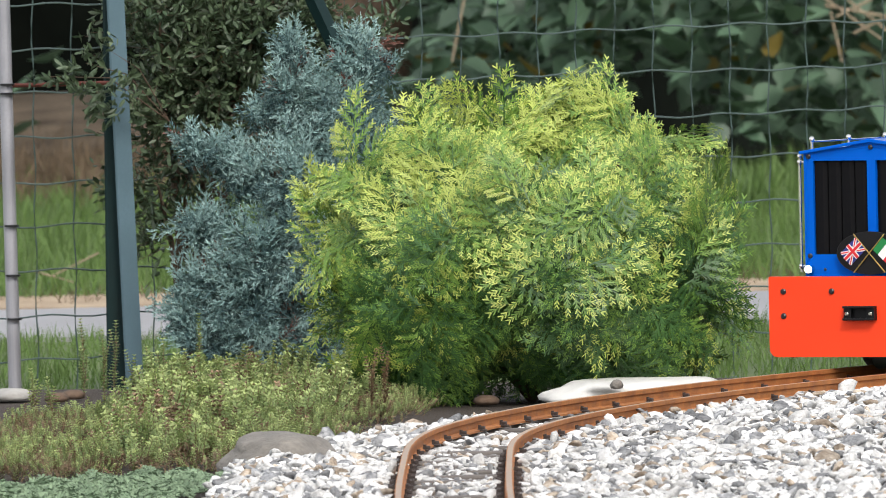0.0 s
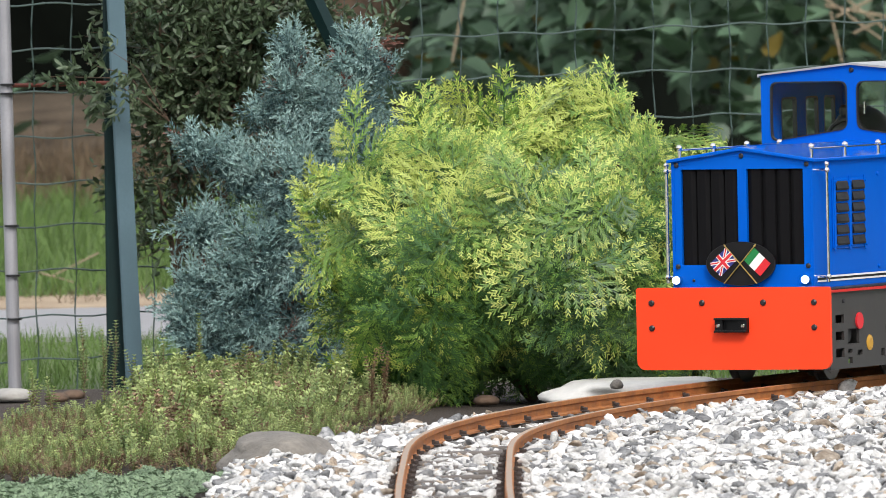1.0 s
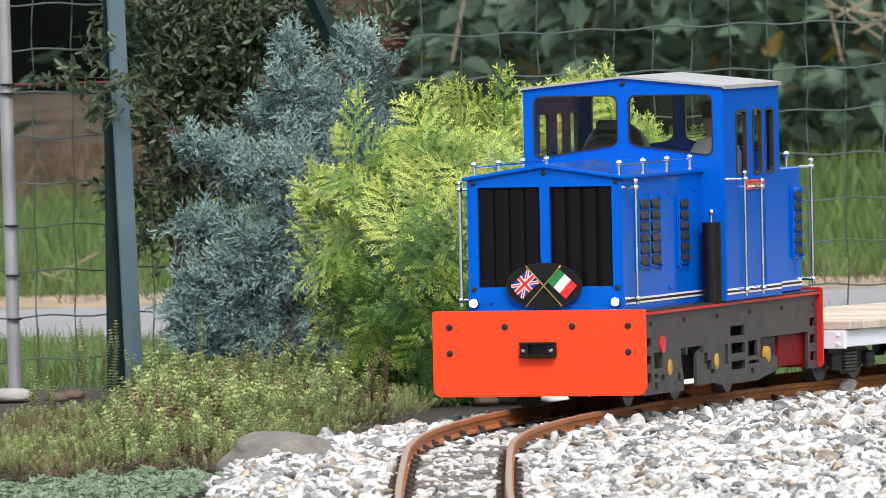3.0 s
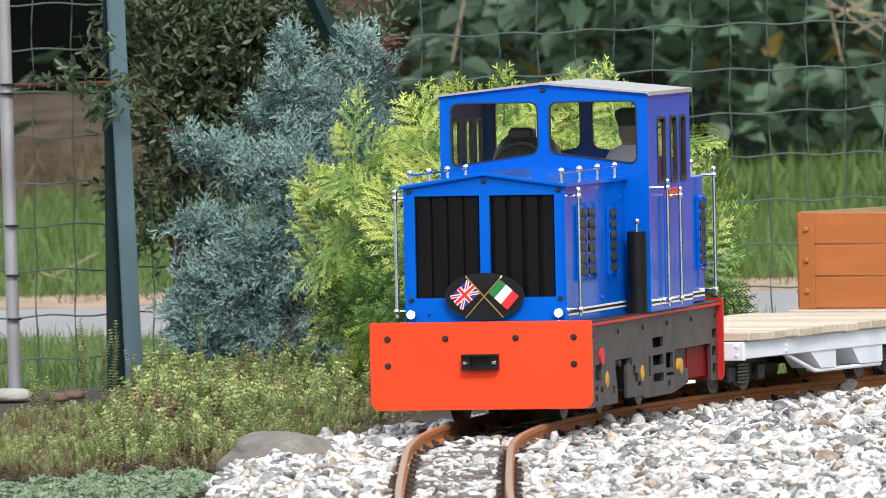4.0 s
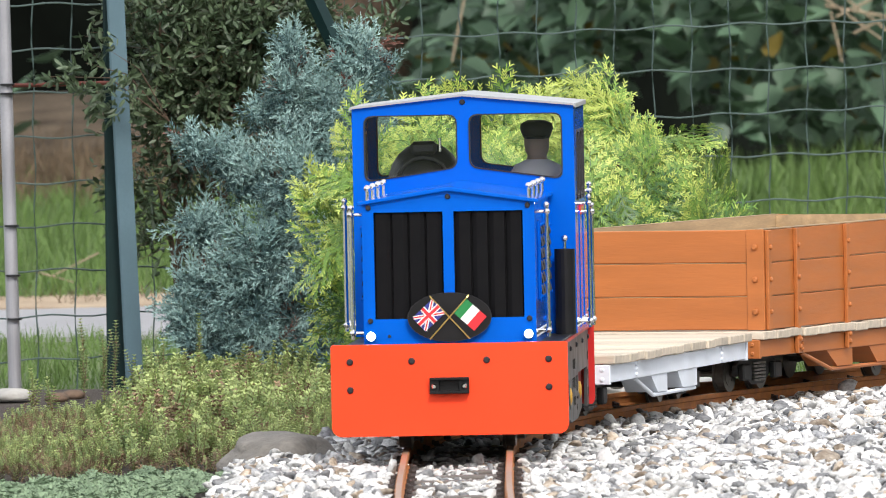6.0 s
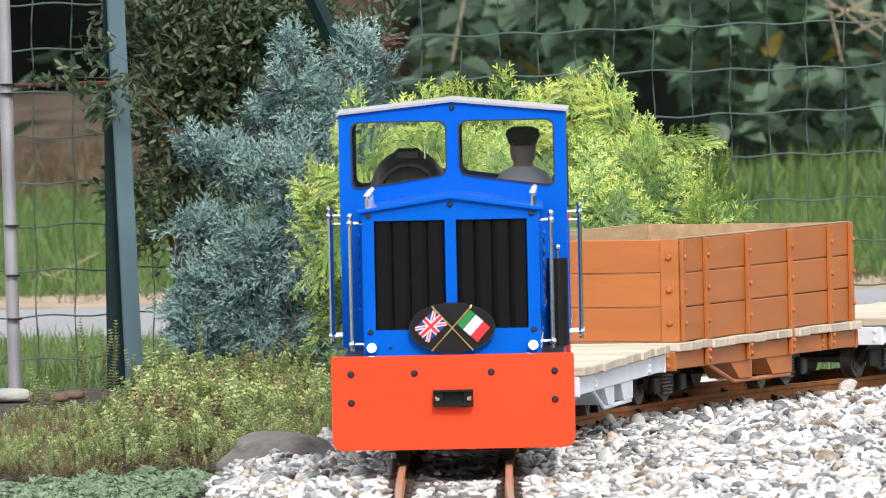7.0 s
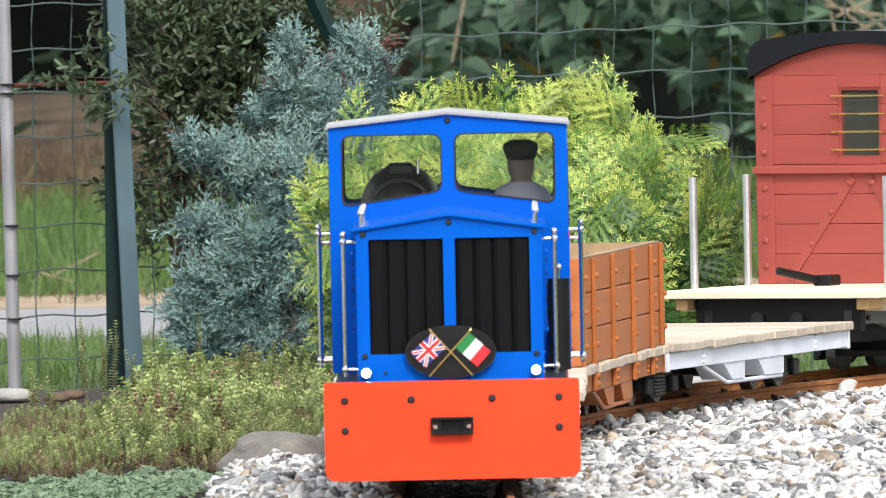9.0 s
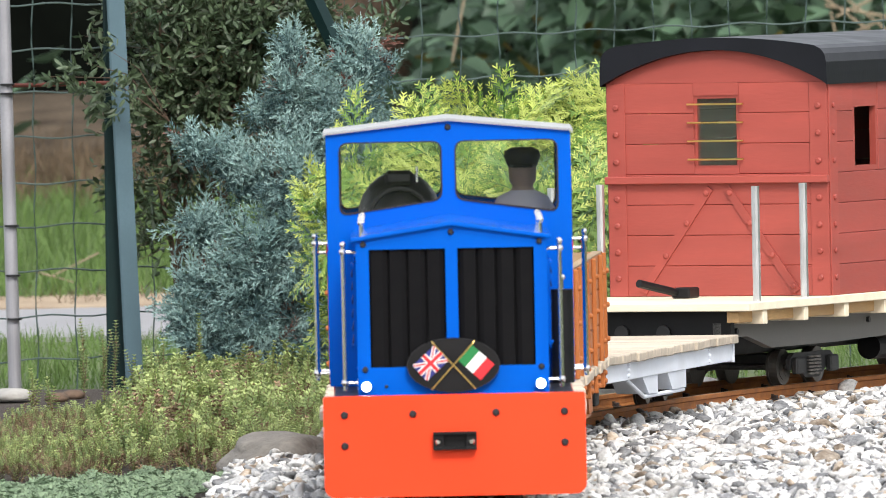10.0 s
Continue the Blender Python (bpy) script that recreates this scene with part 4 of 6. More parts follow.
def wagon(name, label, half, paint, hw=0.150, bog=None):
    W = thing(name, label, "wagon", "wagons of the train")
    zd, zs = 0.1075, 0.0965
    n = max(8, round(2 * half / 0.048))
    w = 2 * half / n
    plank = None
    rnd = random.Random(3)
    for k in range(n):
        x = -half + w * (k + 0.5)
        if plank is None:
            plank = part("deck_plank", box(bmesh.new(), -w / 2 + 0.0006, w / 2 - 0.0006, -hw - 0.002, hw + 0.002, -0.011, 0, 0.0012), DECK, W)
            plank.matrix_basis = pose(x, 0, zd)
        else:
            again(plank, x, rnd.uniform(-0.0022, 0.0022), zd + rnd.uniform(-0.0008, 0.0008), (0, 0, rnd.uniform(-0.15, 0.15)))
    for sd in (-1, 1):
        sill = part("side_sill", box(bmesh.new(), -half + 0.006, half - 0.006, sd * (hw - 0.006), sd * (hw - 0.018), 0.0735, zs - 0.0003, 0.001), paint, W)
        for x in (-half + 0.16, half - 0.16):
            bolts(sill, [(x, sd * (hw - 0.006), z) for z in (0.079, 0.086, 0.093)], 0.0028, 0.003, "y" if sd > 0 else "-y", paint)
        for x0, x1, x2, x3 in ((0.16, 0.063, 0.063, 0.12), (0.0, -0.118, -0.118, -0.03)):
            bm = prism(bmesh.new(), [(x0, 0.0735), (x1, 0.0735), (x2, 0.051), (x3, 0.051)], sd * (hw - 0.008), sd * (hw - 0.05), side_view)
            part("step_box", bm, paint, W)
        bm = rod(bmesh.new(), (0.245, sd * (hw - 0.012), 0.0735), (0.135, sd * (hw - 0.012), 0.048), 0.0028, 8)
        rod(bm, (0.135, sd * (hw - 0.012), 0.048), (-0.118, sd * (hw - 0.012), 0.048), 0.0028, 8)
        part("truss_rod", bm, paint, W)
    for e in (-1, 1):
        eb = part("end_beam", box(bmesh.new(), e * (half - 0.006), e * (half + 0.002), -hw + 0.004, hw - 0.004, 0.0715, zs - 0.0004, 0.001), paint, W)
        bolts(eb, [(half + 0.002 if e > 0 else -half - 0.002, sd * (hw - 0.014), z) for sd in (-1, 1) for z in (0.078, 0.090)], 0.003, 0.002, "x" if e > 0 else "-x", paint)
        part("draw_hook", rod(bmesh.new(), (e * half, 0, 0.083), (e * (half + 0.03), 0, 0.083), 0.005, 8), BOGIE, eb)
    part("centre_sill", box(bmesh.new(), -half + 0.02, half - 0.02, -0.03, 0.03, 0.066, 0.095, 0.001), BOGIE, W)
    b = bog or half - 0.14
    bogie_set(W, b)
    bogie_set(W, -b)
    return W


flat_a = wagon("flat_wagon", "flat wagon with oak plank deck and pale grey frame", 0.42, PALE_GREY)
box_w = wagon("open_wagon", "open box wagon of orange-brown painted planks", 0.415, RUST_PAINT)
flat_b = wagon("flat_wagon", "flat wagon with light oak deck and pale grey frame", 0.42, PALE_GREY)

# body of the open wagon
xa, xb, yo, zb, zt = 0.392, -0.392, 0.147, 0.1083, 0.2405
for sd in (-1, 1):
    for k in range(3):
        z0 = zb + (zt - zb) * k / 3
        part("side_board", box(bmesh.new(), xb, xa, sd * (yo - 0.002), sd * (yo - 0.010), z0 + 0.0006, z0 + (zt - zb) / 3 - 0.0006, 0.0012), RUST_PAINT, box_w)
        part("inner_board", box(bmesh.new(), xb + 0.010, xa - 0.010, sd * (yo - 0.0103), sd * (yo - 0.0135), z0 + 0.0005, z0 + (zt - zb) / 3 - 0.0005), RAW_WOOD, box_w)
    part("top_edge", box(bmesh.new(), xb, xa, sd * (yo - 0.002), sd * (yo - 0.0135), zt - 0.0005, zt + 0.0008), RAW_WOOD, box_w)
    for x in (0.383, 0.279, 0.093, -0.101, -0.284, -0.383):
        st = part("stake_strap", box(bmesh.new(), x - 0.006, x + 0.006, sd * (yo - 0.002), sd * (yo + 0.0035), 0.074 if abs(x) < 0.35 else zb, zt - 0.001, 0.001), RUST_PAINT, box_w)
        bolts(st, [(x, sd * (yo + 0.0035), z) for z in (0.1323, 0.1748, 0.2172)] + ([(x, sd * (yo + 0.0035), 0.083), (x, sd * (yo + 0.0035), 0.093)] if abs(x) < 0.35 else []), 0.0034, 0.0035, "y" if sd > 0 else "-y", RUST_PAINT)
for e, x in ((1, xa), (-1, xb)):
    for k in range(3):
        z0 = zb + (zt - zb) * k / 3
        part("end_board", box(bmesh.new(), x, x - e * 0.009, -yo + 0.0025, yo - 0.0025, z0 + 0.0006, z0 + (zt - zb) / 3 - 0.0006, 0.0012), RUST_PAINT, box_w)
        part("inner_board", box(bmesh.new(), x - e * 0.0093, x - e * 0.0125, -yo + 0.014, yo - 0.014, z0 + 0.0005, z0 + (zt - zb) / 3 - 0.0005), RAW_WOOD, box_w)
    for sd in (-1, 1):
        cp = part("corner_plate", box(bmesh.new(), x, x + e * 0.0022, sd * (yo - 0.0015), sd * (yo - 0.026), zb, zt, 0.0006), RUST_PAINT, box_w)
        bolts(cp, [(x + e * 0.0022, sd * (yo - 0.014), z) for z in (0.1323, 0.1748, 0.2172)], 0.0042, 0.004, "x", RUST_PAINT)

# the high pale-decked wagon that carries the red van body
def stake_wagon():
    W = thing("stake_wagon", "stake wagon with pale plywood deck and dark frame", "wagon", "wagons of the train")
    hw, xf, xr = 0.165, 0.715, -0.60
    part("deck", box(bmesh.new(), xr, xf, -hw, hw, 0.1345, 0.1455, 0.001), PLY, W, "pale plywood deck")
    for k in range(9):
        x = xf - 0.062 - 0.135 * k
        part("deck_bearer", box(bmesh.new(), x - 0.007, x + 0.007, -hw + 0.003, hw - 0.003, 0.116, 0.1343, 0.001), PLY, W)
    for sd in (-1, 1):
        part("deck_beam", box(bmesh.new(), xr, xf - 0.012, sd * 0.128, sd * 0.146, 0.119, 0.1341, 0.001), TAN_WOOD, W, "tan pine beam under the deck")
    for sd in (-1, 1):
        bm = prism(bmesh.new(), [(xf - 0.03, 0.118), (xr, 0.118), (xr, 0.095), (0.30, 0.080), (0.52, 0.080), (0.60, 0.098), (xf - 0.03, 0.098)], sd * 0.10, sd * 0.112, side_view)
        ss = part("side_sill", bm, SILL_GREY, W, "grey steel side sill")
        for x in (0.66, 0.64, 0.20):
            part("bolt", rod(bmesh.new(), (x, sd * 0.112, 0.106), (x, sd * 0.116, 0.106), 0.004, 8), BOLT, ss)
        for x in (0.645, 0.488):
            part("stake", rod(bmesh.new(), (x, sd * 0.147, 0.1455), (x, sd * 0.147, 0.297), 0.0055, 10), ALU, W, "round aluminium stake")
    part("underframe", box(bmesh.new(), -0.50, 0.62, -0.06, 0.06, 0.070, 0.1175, 0.002), BLACK, W)
    for x in (0.06, -0.08):
        part("air_tank", rod(bmesh.new(), (x + 0.05, 0.075, 0.066), (x - 0.05, 0.075, 0.066), 0.017, 14), BLACK, W)
    eb = part("end_beam", box(bmesh.new(), xf - 0.03, xf - 0.045, -0.125, 0.125, 0.09, 0.1343, 0.001), BLACK, W)
    for y in (-0.03, 0.03):
        part("socket", rod(bmesh.new(), (xf - 0.0305, y, 0.106), (xf - 0.026, y, 0.106), 0.010, 12), RUBBER, eb)
    bm = rod(bmesh.new(), (0.50, -0.02, 0.150), (0.585, -0.05, 0.168), 0.0055, 8)
    lv = part("brake_lever", bm, BLACK, W, "black lever lying on the deck")
    part("lever_bracket", box(bmesh.new(), 0.485, 0.52, -0.032, -0.006, 0.1457, 0.160, 0.002), BLACK, lv)
    bogie_set(W, 0.33)
    bogie_set(W, -0.33)
    return W


deck_w = stake_wagon()


def van_body():
    V = thing("guard_van", "faded red planked guard van with black curved roof", "van")
    x0, x1, y, zb, ze, zp = 0.431, -0.55, 0.160, 0.1457, 0.430, 0.473
    n = 7
    zz = [zb + (ze - zb) * k / n for k in range(n + 1)]
    wy0, wy1, wz0, wz1 = -0.034, 0.031, 0.316, 0.413
    for e, x in ((1, x0), (-1, x1)):
        for k in range(n):
            z0, z1 = zz[k] + 0.0002, zz[k + 1] - 0.0002
            runs = [(-y, y)]
            if z1 > wz0 and z0 < wz1:
                runs = [(-y, wy0), (wy1, y)]
            for a, b in runs:
                part("end_plank", box(bmesh.new(), x, x - e * 0.008, a, b, z0, z1, 0.0009), VAN_RED, V)
            if len(runs) == 2:
                for a, b in ((z0, min(z1, wz0)), (max(z0, wz1), z1)):
                    if b - a > 0.001:
                        part("end_plank", box(bmesh.new(), x, x - e * 0.008, wy0, wy1, a, b), VAN_RED, V)
        arc = [(y * (1 - k / 8), ze + (zp - ze) * (1 - (1 - k / 8) ** 2)) for k in range(17)]
        part("gable", prism(bmesh.new(), arc, x, x - e * 0.008, cross), VAN_RED, V)
        win = part("window", ring(bmesh.new(), [(wy0 + 0.004, wz0 + 0.004), (wy1 - 0.004, wz0 + 0.004), (wy1 - 0.004, wz1 - 0.004), (wy0 + 0.004, wz1 - 0.004)], [(wy0, wz0), (wy1, wz0), (wy1, wz1), (wy0, wz1)], x - e * 0.002, x - e * 0.012, cross), VAN_RED, V)
        bm = bmesh.new()
        bm.faces.new([bm.verts.new(cross(p, q, x - e * 0.006)) for p, q in ((wy0, wz0), (wy1, wz0), (wy1, wz1), (wy0, wz1))])
        pn = part("pane", bm, HAZE_GLASS, win)
        pn.visible_shadow = False
        for k in range(4):
            z = wz0 + 0.012 + 0.0245 * k
            part("window_bar", rod(bmesh.new(), (x + e * 0.004, wy0 - 0.008, z), (x + e * 0.004, wy1 + 0.008, z), 0.0014, 6), BRASS, win)
        part("waist_rail", box(bmesh.new(), x, x + e * 0.010, -y - 0.002, y + 0.002, 0.296, 0.306, 0.001), VAN_RED, V)
        for sd in (-1, 1):
            cp = part("corner_plate", box(bmesh.new(), x, x + e * 0.002, sd * y, sd * (y - 0.026), zb, ze, 0.0006), VAN_RED, V)
            bolts(cp, [(x + e * 0.002, sd * (y - 0.013), z) for z in (0.170, 0.205, 0.240, 0.276, 0.325, 0.362, 0.398)], 0.0042, 0.003, "x", VAN_RED, "rivet")
            a, b = Vector((sd * 0.112, zb + 0.006)), Vector((sd * 0.012, 0.290))
            u = (b - a).normalized()
            w = Vector((-u[1], u[0])) * 0.0055
            br = part("diagonal_brace", prism(bmesh.new(), [tuple(a - w), tuple(b - w), tuple(b + w), tuple(a + w)], x, x + e * 0.0025, cross), VAN_RED, V)
            bolts(br, [(x + e * 0.0025, *(a + (b - a) * f)) for f in (0.05, 0.35, 0.66, 0.95)], 0.004, 0.003, "x", VAN_RED, "rivet")
    for sd in (-1, 1):
        sx0, sx1 = 0.345, 0.262
        for k in range(n):
            z0, z1 = zz[k] + 0.0002, zz[k + 1] - 0.0002
            runs = [(x1 + 0.008, x0 - 0.008)]
            if z1 > 0.31 and z0 < 0.400:
                runs = [(x1 + 0.008, sx1), (sx0, x0 - 0.008)]
            for a, b in runs:
                part("side_plank", box(bmesh.new(), a, b, sd * y, sd * (y - 0.008), z0, z1, 0.0009), VAN_RED, V)
        part("side_window_frame", ring(bmesh.new(), [(sx1 + 0.006, 0.316), (sx0 - 0.006, 0.316), (sx0 - 0.006, 0.394), (sx1 + 0.006, 0.394)], [(sx1, zz[4] + 0.0006), (sx0, zz[4] + 0.0006), (sx0, zz[7] - 0.0006), (sx1, zz[7] - 0.0006)], sd * (y - 0.001), sd * (y - 0.010), side_view), VAN_RED, V)
        for x in (x0 - 0.014, 0.20, 0.09, -0.05, -0.2):
            st = part("side_strap", box(bmesh.new(), x - 0.013, x + 0.013, sd * y, sd * (y + 0.002), zb, ze, 0.0006), VAN_RED, V)
            bolts(st, [(x, sd * (y + 0.002), z) for z in (0.170, 0.205, 0.240, 0.276, 0.325, 0.362, 0.398)], 0.004, 0.003, "y" if sd > 0 else "-y", VAN_RED, "rivet")
    # roof sheet: a shallow vault with tight rounded shoulders and deep eaves
    half = [(y + 0.005, ze - 0.004), (y + 0.005, ze + 0.012), (y + 0.0045, ze + 0.026), (y + 0.002, ze + 0.037), (y - 0.004, ze + 0.044), (y - 0.013, ze + 0.0485)]
    half += [((y - 0.013) * (1 - k / 7), ze + 0.0485 + 0.0115 * (1 - (1 - k / 7) ** 2)) for k in range(1, 8)]
    vault = half + [(-p, q) for p, q in half[-2::-1]]
    m = len(vault) - 1
    under = [(y * (1 - 2 * k / m), ze + (zp - ze + 0.0005) * (1 - (1 - 2 * k / m) ** 2)) for k in range(m + 1)]
    bm = bmesh.new()
    va = [[bm.verts.new(cross(p, q, x)) for p, q in c] for x in (x0 + 0.012, x1 - 0.012) for c in (vault, under)]
    for i in range(m):
        bm.faces.new((va[0][i], va[0][i + 1], va[1][i + 1], va[1][i]))
        bm.faces.new((va[2][i], va[3][i], va[3][i + 1], va[2][i + 1]))
        bm.faces.new((va[0][i], va[2][i], va[2][i + 1], va[0][i + 1]))
        bm.faces.new((va[1][i], va[1][i + 1], va[3][i + 1], va[3][i]))
    bmesh.ops.recalc_face_normals(bm, faces=bm.faces[:])
    part("roof", bm, VAN_ROOF, V, "black curved sheet roof")
    return V


van = van_body()


# ---------- plants ----------
def plant(name, label, category="shrub"):
    return thing(name, label, category)


def limbs(parent, base, tips, r, material, name="limb"):
    bm = bmesh.new()
    for tip in tips:
        a, b = Vector(base), Vector(tip)
        m = a.lerp(b, 0.5) + Vector((0, 0, 0.15 * (b - a).length))
        rod(bm, a, m, r, 6, r * 0.7)
        rod(bm, m, b, r * 0.7, 6, r * 0.3)
    return part(name, bm, material, parent)


# golden thuja: a broad globe of flat golden-tipped sprays
TH = np.array([0.120, 21.22, 0.168])
TH_R = np.array([0.296, 0.27, 0.238])
thuja = plant("thuja_bush", "rounded golden-tipped thuja shrub beside the track")


def spray():
    """A flat thuja spray along x, one unit long: side twigs in turn, each set with scale-leaf fingers. Ages: 0 twig, 1 finger, 2 tip."""
    v, f, age = [], [], []
    g = np.random.default_rng(17)

    def blade(p, a, l, w, k, tip=0.35):
        d = np.array([math.cos(a), math.sin(a)])
        n = np.array([-d[1], d[0]])
        b = len(v)
        for q in (p + n * w, p - n * w, p + d * l - n * w * tip, p + d * l + n * w * tip):
            v.append((q[0], q[1], -0.22 * q[0] ** 2 - 0.35 * q[1] ** 2 + 0.02 * math.sin(8 * q[0] + 6 * q[1])))
        f.append((b, b + 1, b + 2, b + 3))
        age.append(k)

    blade(np.array([0.0, 0.0]), 0, 1.0, 0.014, 0)
    for k in range(9):
        t = 0.10 + 0.80 * k / 8
        sd = 1 if k % 2 else -1
        a = sd * radians(48 - 14 * t + g.uniform(-4, 4))
        l = 0.50 * (1.0 - 0.74 * t) * g.uniform(0.88, 1.1) + 0.03
        p = np.array([t, 0.0])
        blade(p, a, l, 0.0105, 1, 0.9)
        m = max(2, int(l / 0.066))
        for j in range(m):
            u = (j + 0.55) / m
            for s2 in (-1, 1):
                blade(p + l * u * np.array([math.cos(a), math.sin(a)]), a + s2 * radians(33), (0.085 + 0.03 * g.uniform()) * (1.15 - 0.45 * u), 0.0108, 2 if u > 0.62 else 1, 0.8)
    for j in range(4):
        for a in (-32, 32):
            blade(np.array([0.76 + 0.055 * j, 0.0]), radians(a), 0.10 - 0.012 * j, 0.0108, 2, 0.8)
    return np.array(v), np.array(f), np.array(age)


tv, tf, tage = spray()


def thuja_branches(n, per, r0, r1, size, golden, seed):
    """Sprays set in fans along branches that end near the globe's surface."""
    g = np.random.default_rng(seed)
    d = g.normal(size=(n * 2, 3))
    d /= np.linalg.norm(d, axis=1, keepdims=True)
    d = d[(d[:, 1] < 0.40) & (d[:, 2] > -0.94)][:n]
    az, el = np.arctan2(d[:, 0], -d[:, 1]), np.arcsin(d[:, 2])
    lump = 0.98 + 0.06 * np.sin(5 * az + 3 * el) + 0.05 * np.sin(9 * az - 7 * el + 1) + 0.04 * np.sin(13 * el + 4 * az)
    heads = np.random.default_rng(19).normal(size=(95, 3))
    heads /= np.linalg.norm(heads, axis=1, keepdims=True)
    off = np.arccos(np.clip(np.max(d @ heads.T, axis=1), -1, 1))
    r = g.uniform(r0, r1, len(d)) * lump * (1.06 - 0.24 * np.clip(off / 0.26, 0, 1) ** 1.5)
    squash = np.where(d[:, 2:3] < 0, np.array([[1, 1, 0.90]]), np.array([[1, 1, 1]]))
    squash = squash * np.where(d[:, 2:3] < 0, np.concatenate([np.repeat((1 - d[:, 2:3] ** 2) ** -0.22, 2, 1), np.ones((len(d), 1))], 1), 1.0)
    shoulder = np.column_stack([1 + 0.10 * np.clip(2 * np.abs(d[:, 0]) * d[:, 2], 0, 1), np.ones(len(d)), 1 + 0.06 * np.clip(2 * np.abs(d[:, 0]) * d[:, 2], 0, 1)])
    tip = TH + d * squash * shoulder * TH_R * r[:, None]
    rise = np.clip(d[:, 2] * 3.0 - 0.2, -1, 1)
    along = np.column_stack([d[:, 0] * 0.9, np.zeros(len(d)), 0.85 * rise]) + g.normal(0, 0.42, d.shape)
    along -= d * np.sum(along * d, axis=1, keepdims=True)
    along /= np.linalg.norm(along, axis=1, keepdims=True)
    rim = (1 - np.abs(d[:, 1]))[:, None]
    way = d * (0.28 + 0.75 * rim) * np.array([1, 1, 0.7]) + along * (1 - 0.35 * rim) + np.array([0, 0, 0.15]) * (d[:, 2:3] > 0.3)
    way /= np.linalg.norm(way, axis=1, keepdims=True)
    face = d + np.array([0, -0.40, 0.20]) + g.normal(0, 0.42, d.shape)
    face -= way * np.sum(face * way, axis=1, keepdims=True)
    face /= np.linalg.norm(face, axis=1, keepdims=True)
    side = np.cross(face, way)
    at, to, out, sz, gold = [], [], [], [], []
    for j in range(per):
        t = j / (per - 1)
        sd = 0 if j == 0 else (1 if j % 2 else -1)
        a = sd * np.radians(14 + 42 * t + g.normal(0, 9, len(d)))[:, None]
        q = way * np.cos(a) + side * np.sin(a) + g.normal(0, 0.10, d.shape)
        length = size * g.uniform(0.75, 1.2, len(d)) * (1 - 0.15 * t)
        at.append(tip - way * (0.80 * size + 0.85 * size * t) + side * sd * 0.004 - face * 0.010 * t)
        to.append(q)
        out.append(face + g.normal(0, 0.13, d.shape))
        sz.append(length)
        # Young tips are golden; extra gold on top and left paints the light in.
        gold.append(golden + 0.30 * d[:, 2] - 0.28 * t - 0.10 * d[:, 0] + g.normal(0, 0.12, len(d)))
    at, to, out, sz, gold = np.concatenate(at), np.concatenate(to), np.concatenate(out), np.concatenate(sz), np.concatenate(gold)
    keep = at[:, 2] > 0.0
    at, to, out, sz, gold = at[keep], to[keep], out[keep], sz[keep], gold[keep]
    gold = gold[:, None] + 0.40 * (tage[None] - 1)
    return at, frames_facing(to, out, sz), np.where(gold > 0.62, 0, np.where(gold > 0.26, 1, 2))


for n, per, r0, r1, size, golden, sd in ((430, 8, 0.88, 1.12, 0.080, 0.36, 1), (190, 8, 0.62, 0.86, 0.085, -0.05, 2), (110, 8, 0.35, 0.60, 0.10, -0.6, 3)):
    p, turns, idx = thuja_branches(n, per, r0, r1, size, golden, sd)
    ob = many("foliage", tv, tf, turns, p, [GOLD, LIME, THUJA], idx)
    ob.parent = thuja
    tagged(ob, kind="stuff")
g = np.random.default_rng(5)
tips = [tuple(TH + np.array([math.cos(a) * 0.2, math.sin(a) * 0.18, g.uniform(-0.05, 0.16)])) for a in np.linspace(0, 6.28, 16)]
limbs(thuja, (TH[0], TH[1], -0.02), tips, 0.006, BARK)

# blue juniper behind it
juniper = plant("juniper_bush", "blue-grey feathery juniper shrub with reddish twigs")


def plume():
    """A feathery juniper shoot along x, one unit long: cord-like branchlets all round a nodding axis. Ages: 1 at the outer cords."""
    v, f, age = [], [], []
    g = np.random.default_rng(23)

    def cord(p, d, l, w, k):
        d = d / np.linalg.norm(d)
        n = np.cross(d, g.normal(size=3))
        n /= np.linalg.norm(n)
        b = len(v)
        for q in (p, p + d * l * 0.55 + n * w, p + d * l, p + d * l * 0.55 - n * w):
            v.append((q[0], q[1], q[2] - 0.30 * q[0] ** 2))
        f.append((b, b + 1, b + 2, b + 3))
        age.append(k)

    for turn in range(2):
        cord(np.zeros(3), np.array([1.0, 0, 0]), 1.0, 0.016, 0)
    for k in range(17):
        t = 0.08 + 0.88 * k / 16
        az = 2.4 * k
        d = np.array([math.cos(0.85), math.sin(0.85) * math.cos(az), math.sin(0.85) * math.sin(az) * 0.7])
        l = 0.38 * (1 - 0.65 * t) * g.uniform(0.8, 1.15)
        p = np.array([t, 0, 0])
        cord(p, d, l, 0.012, 1 if t > 0.5 else 0)
        for j in range(7):
            u = 0.16 + 0.13 * j
            e = d + 0.5 * g.normal(size=3) * np.array([0.6, 1, 1]) + np.array([0.3, 0, 0])
            cord(p + d * l * u, e, 0.095 * g.uniform(0.7, 1.2), 0.0125, 1 if (t > 0.3 or u > 0.6) else 0)
    return np.array(v), np.array(f), np.array(age)


jv, jf, jage = plume()


def at_px(x, y, depth):
    """A place by its bearing: x and y in thousandths of the view's scale about the eye's level."""
    u, v = (x - 784) / 27000, (y - 441) / 27000
    c, s = math.cos(radians(1.1608)), math.sin(radians(1.1608))
    u, v = u * c - v * s, u * s + v * c
    p = radians(1.4545)
    w = np.array([u, math.cos(p) - math.sin(p) * v, -math.sin(p) - math.cos(p) * v])
    return np.array([0, 0, EYE_H]) + w * depth / w[1]


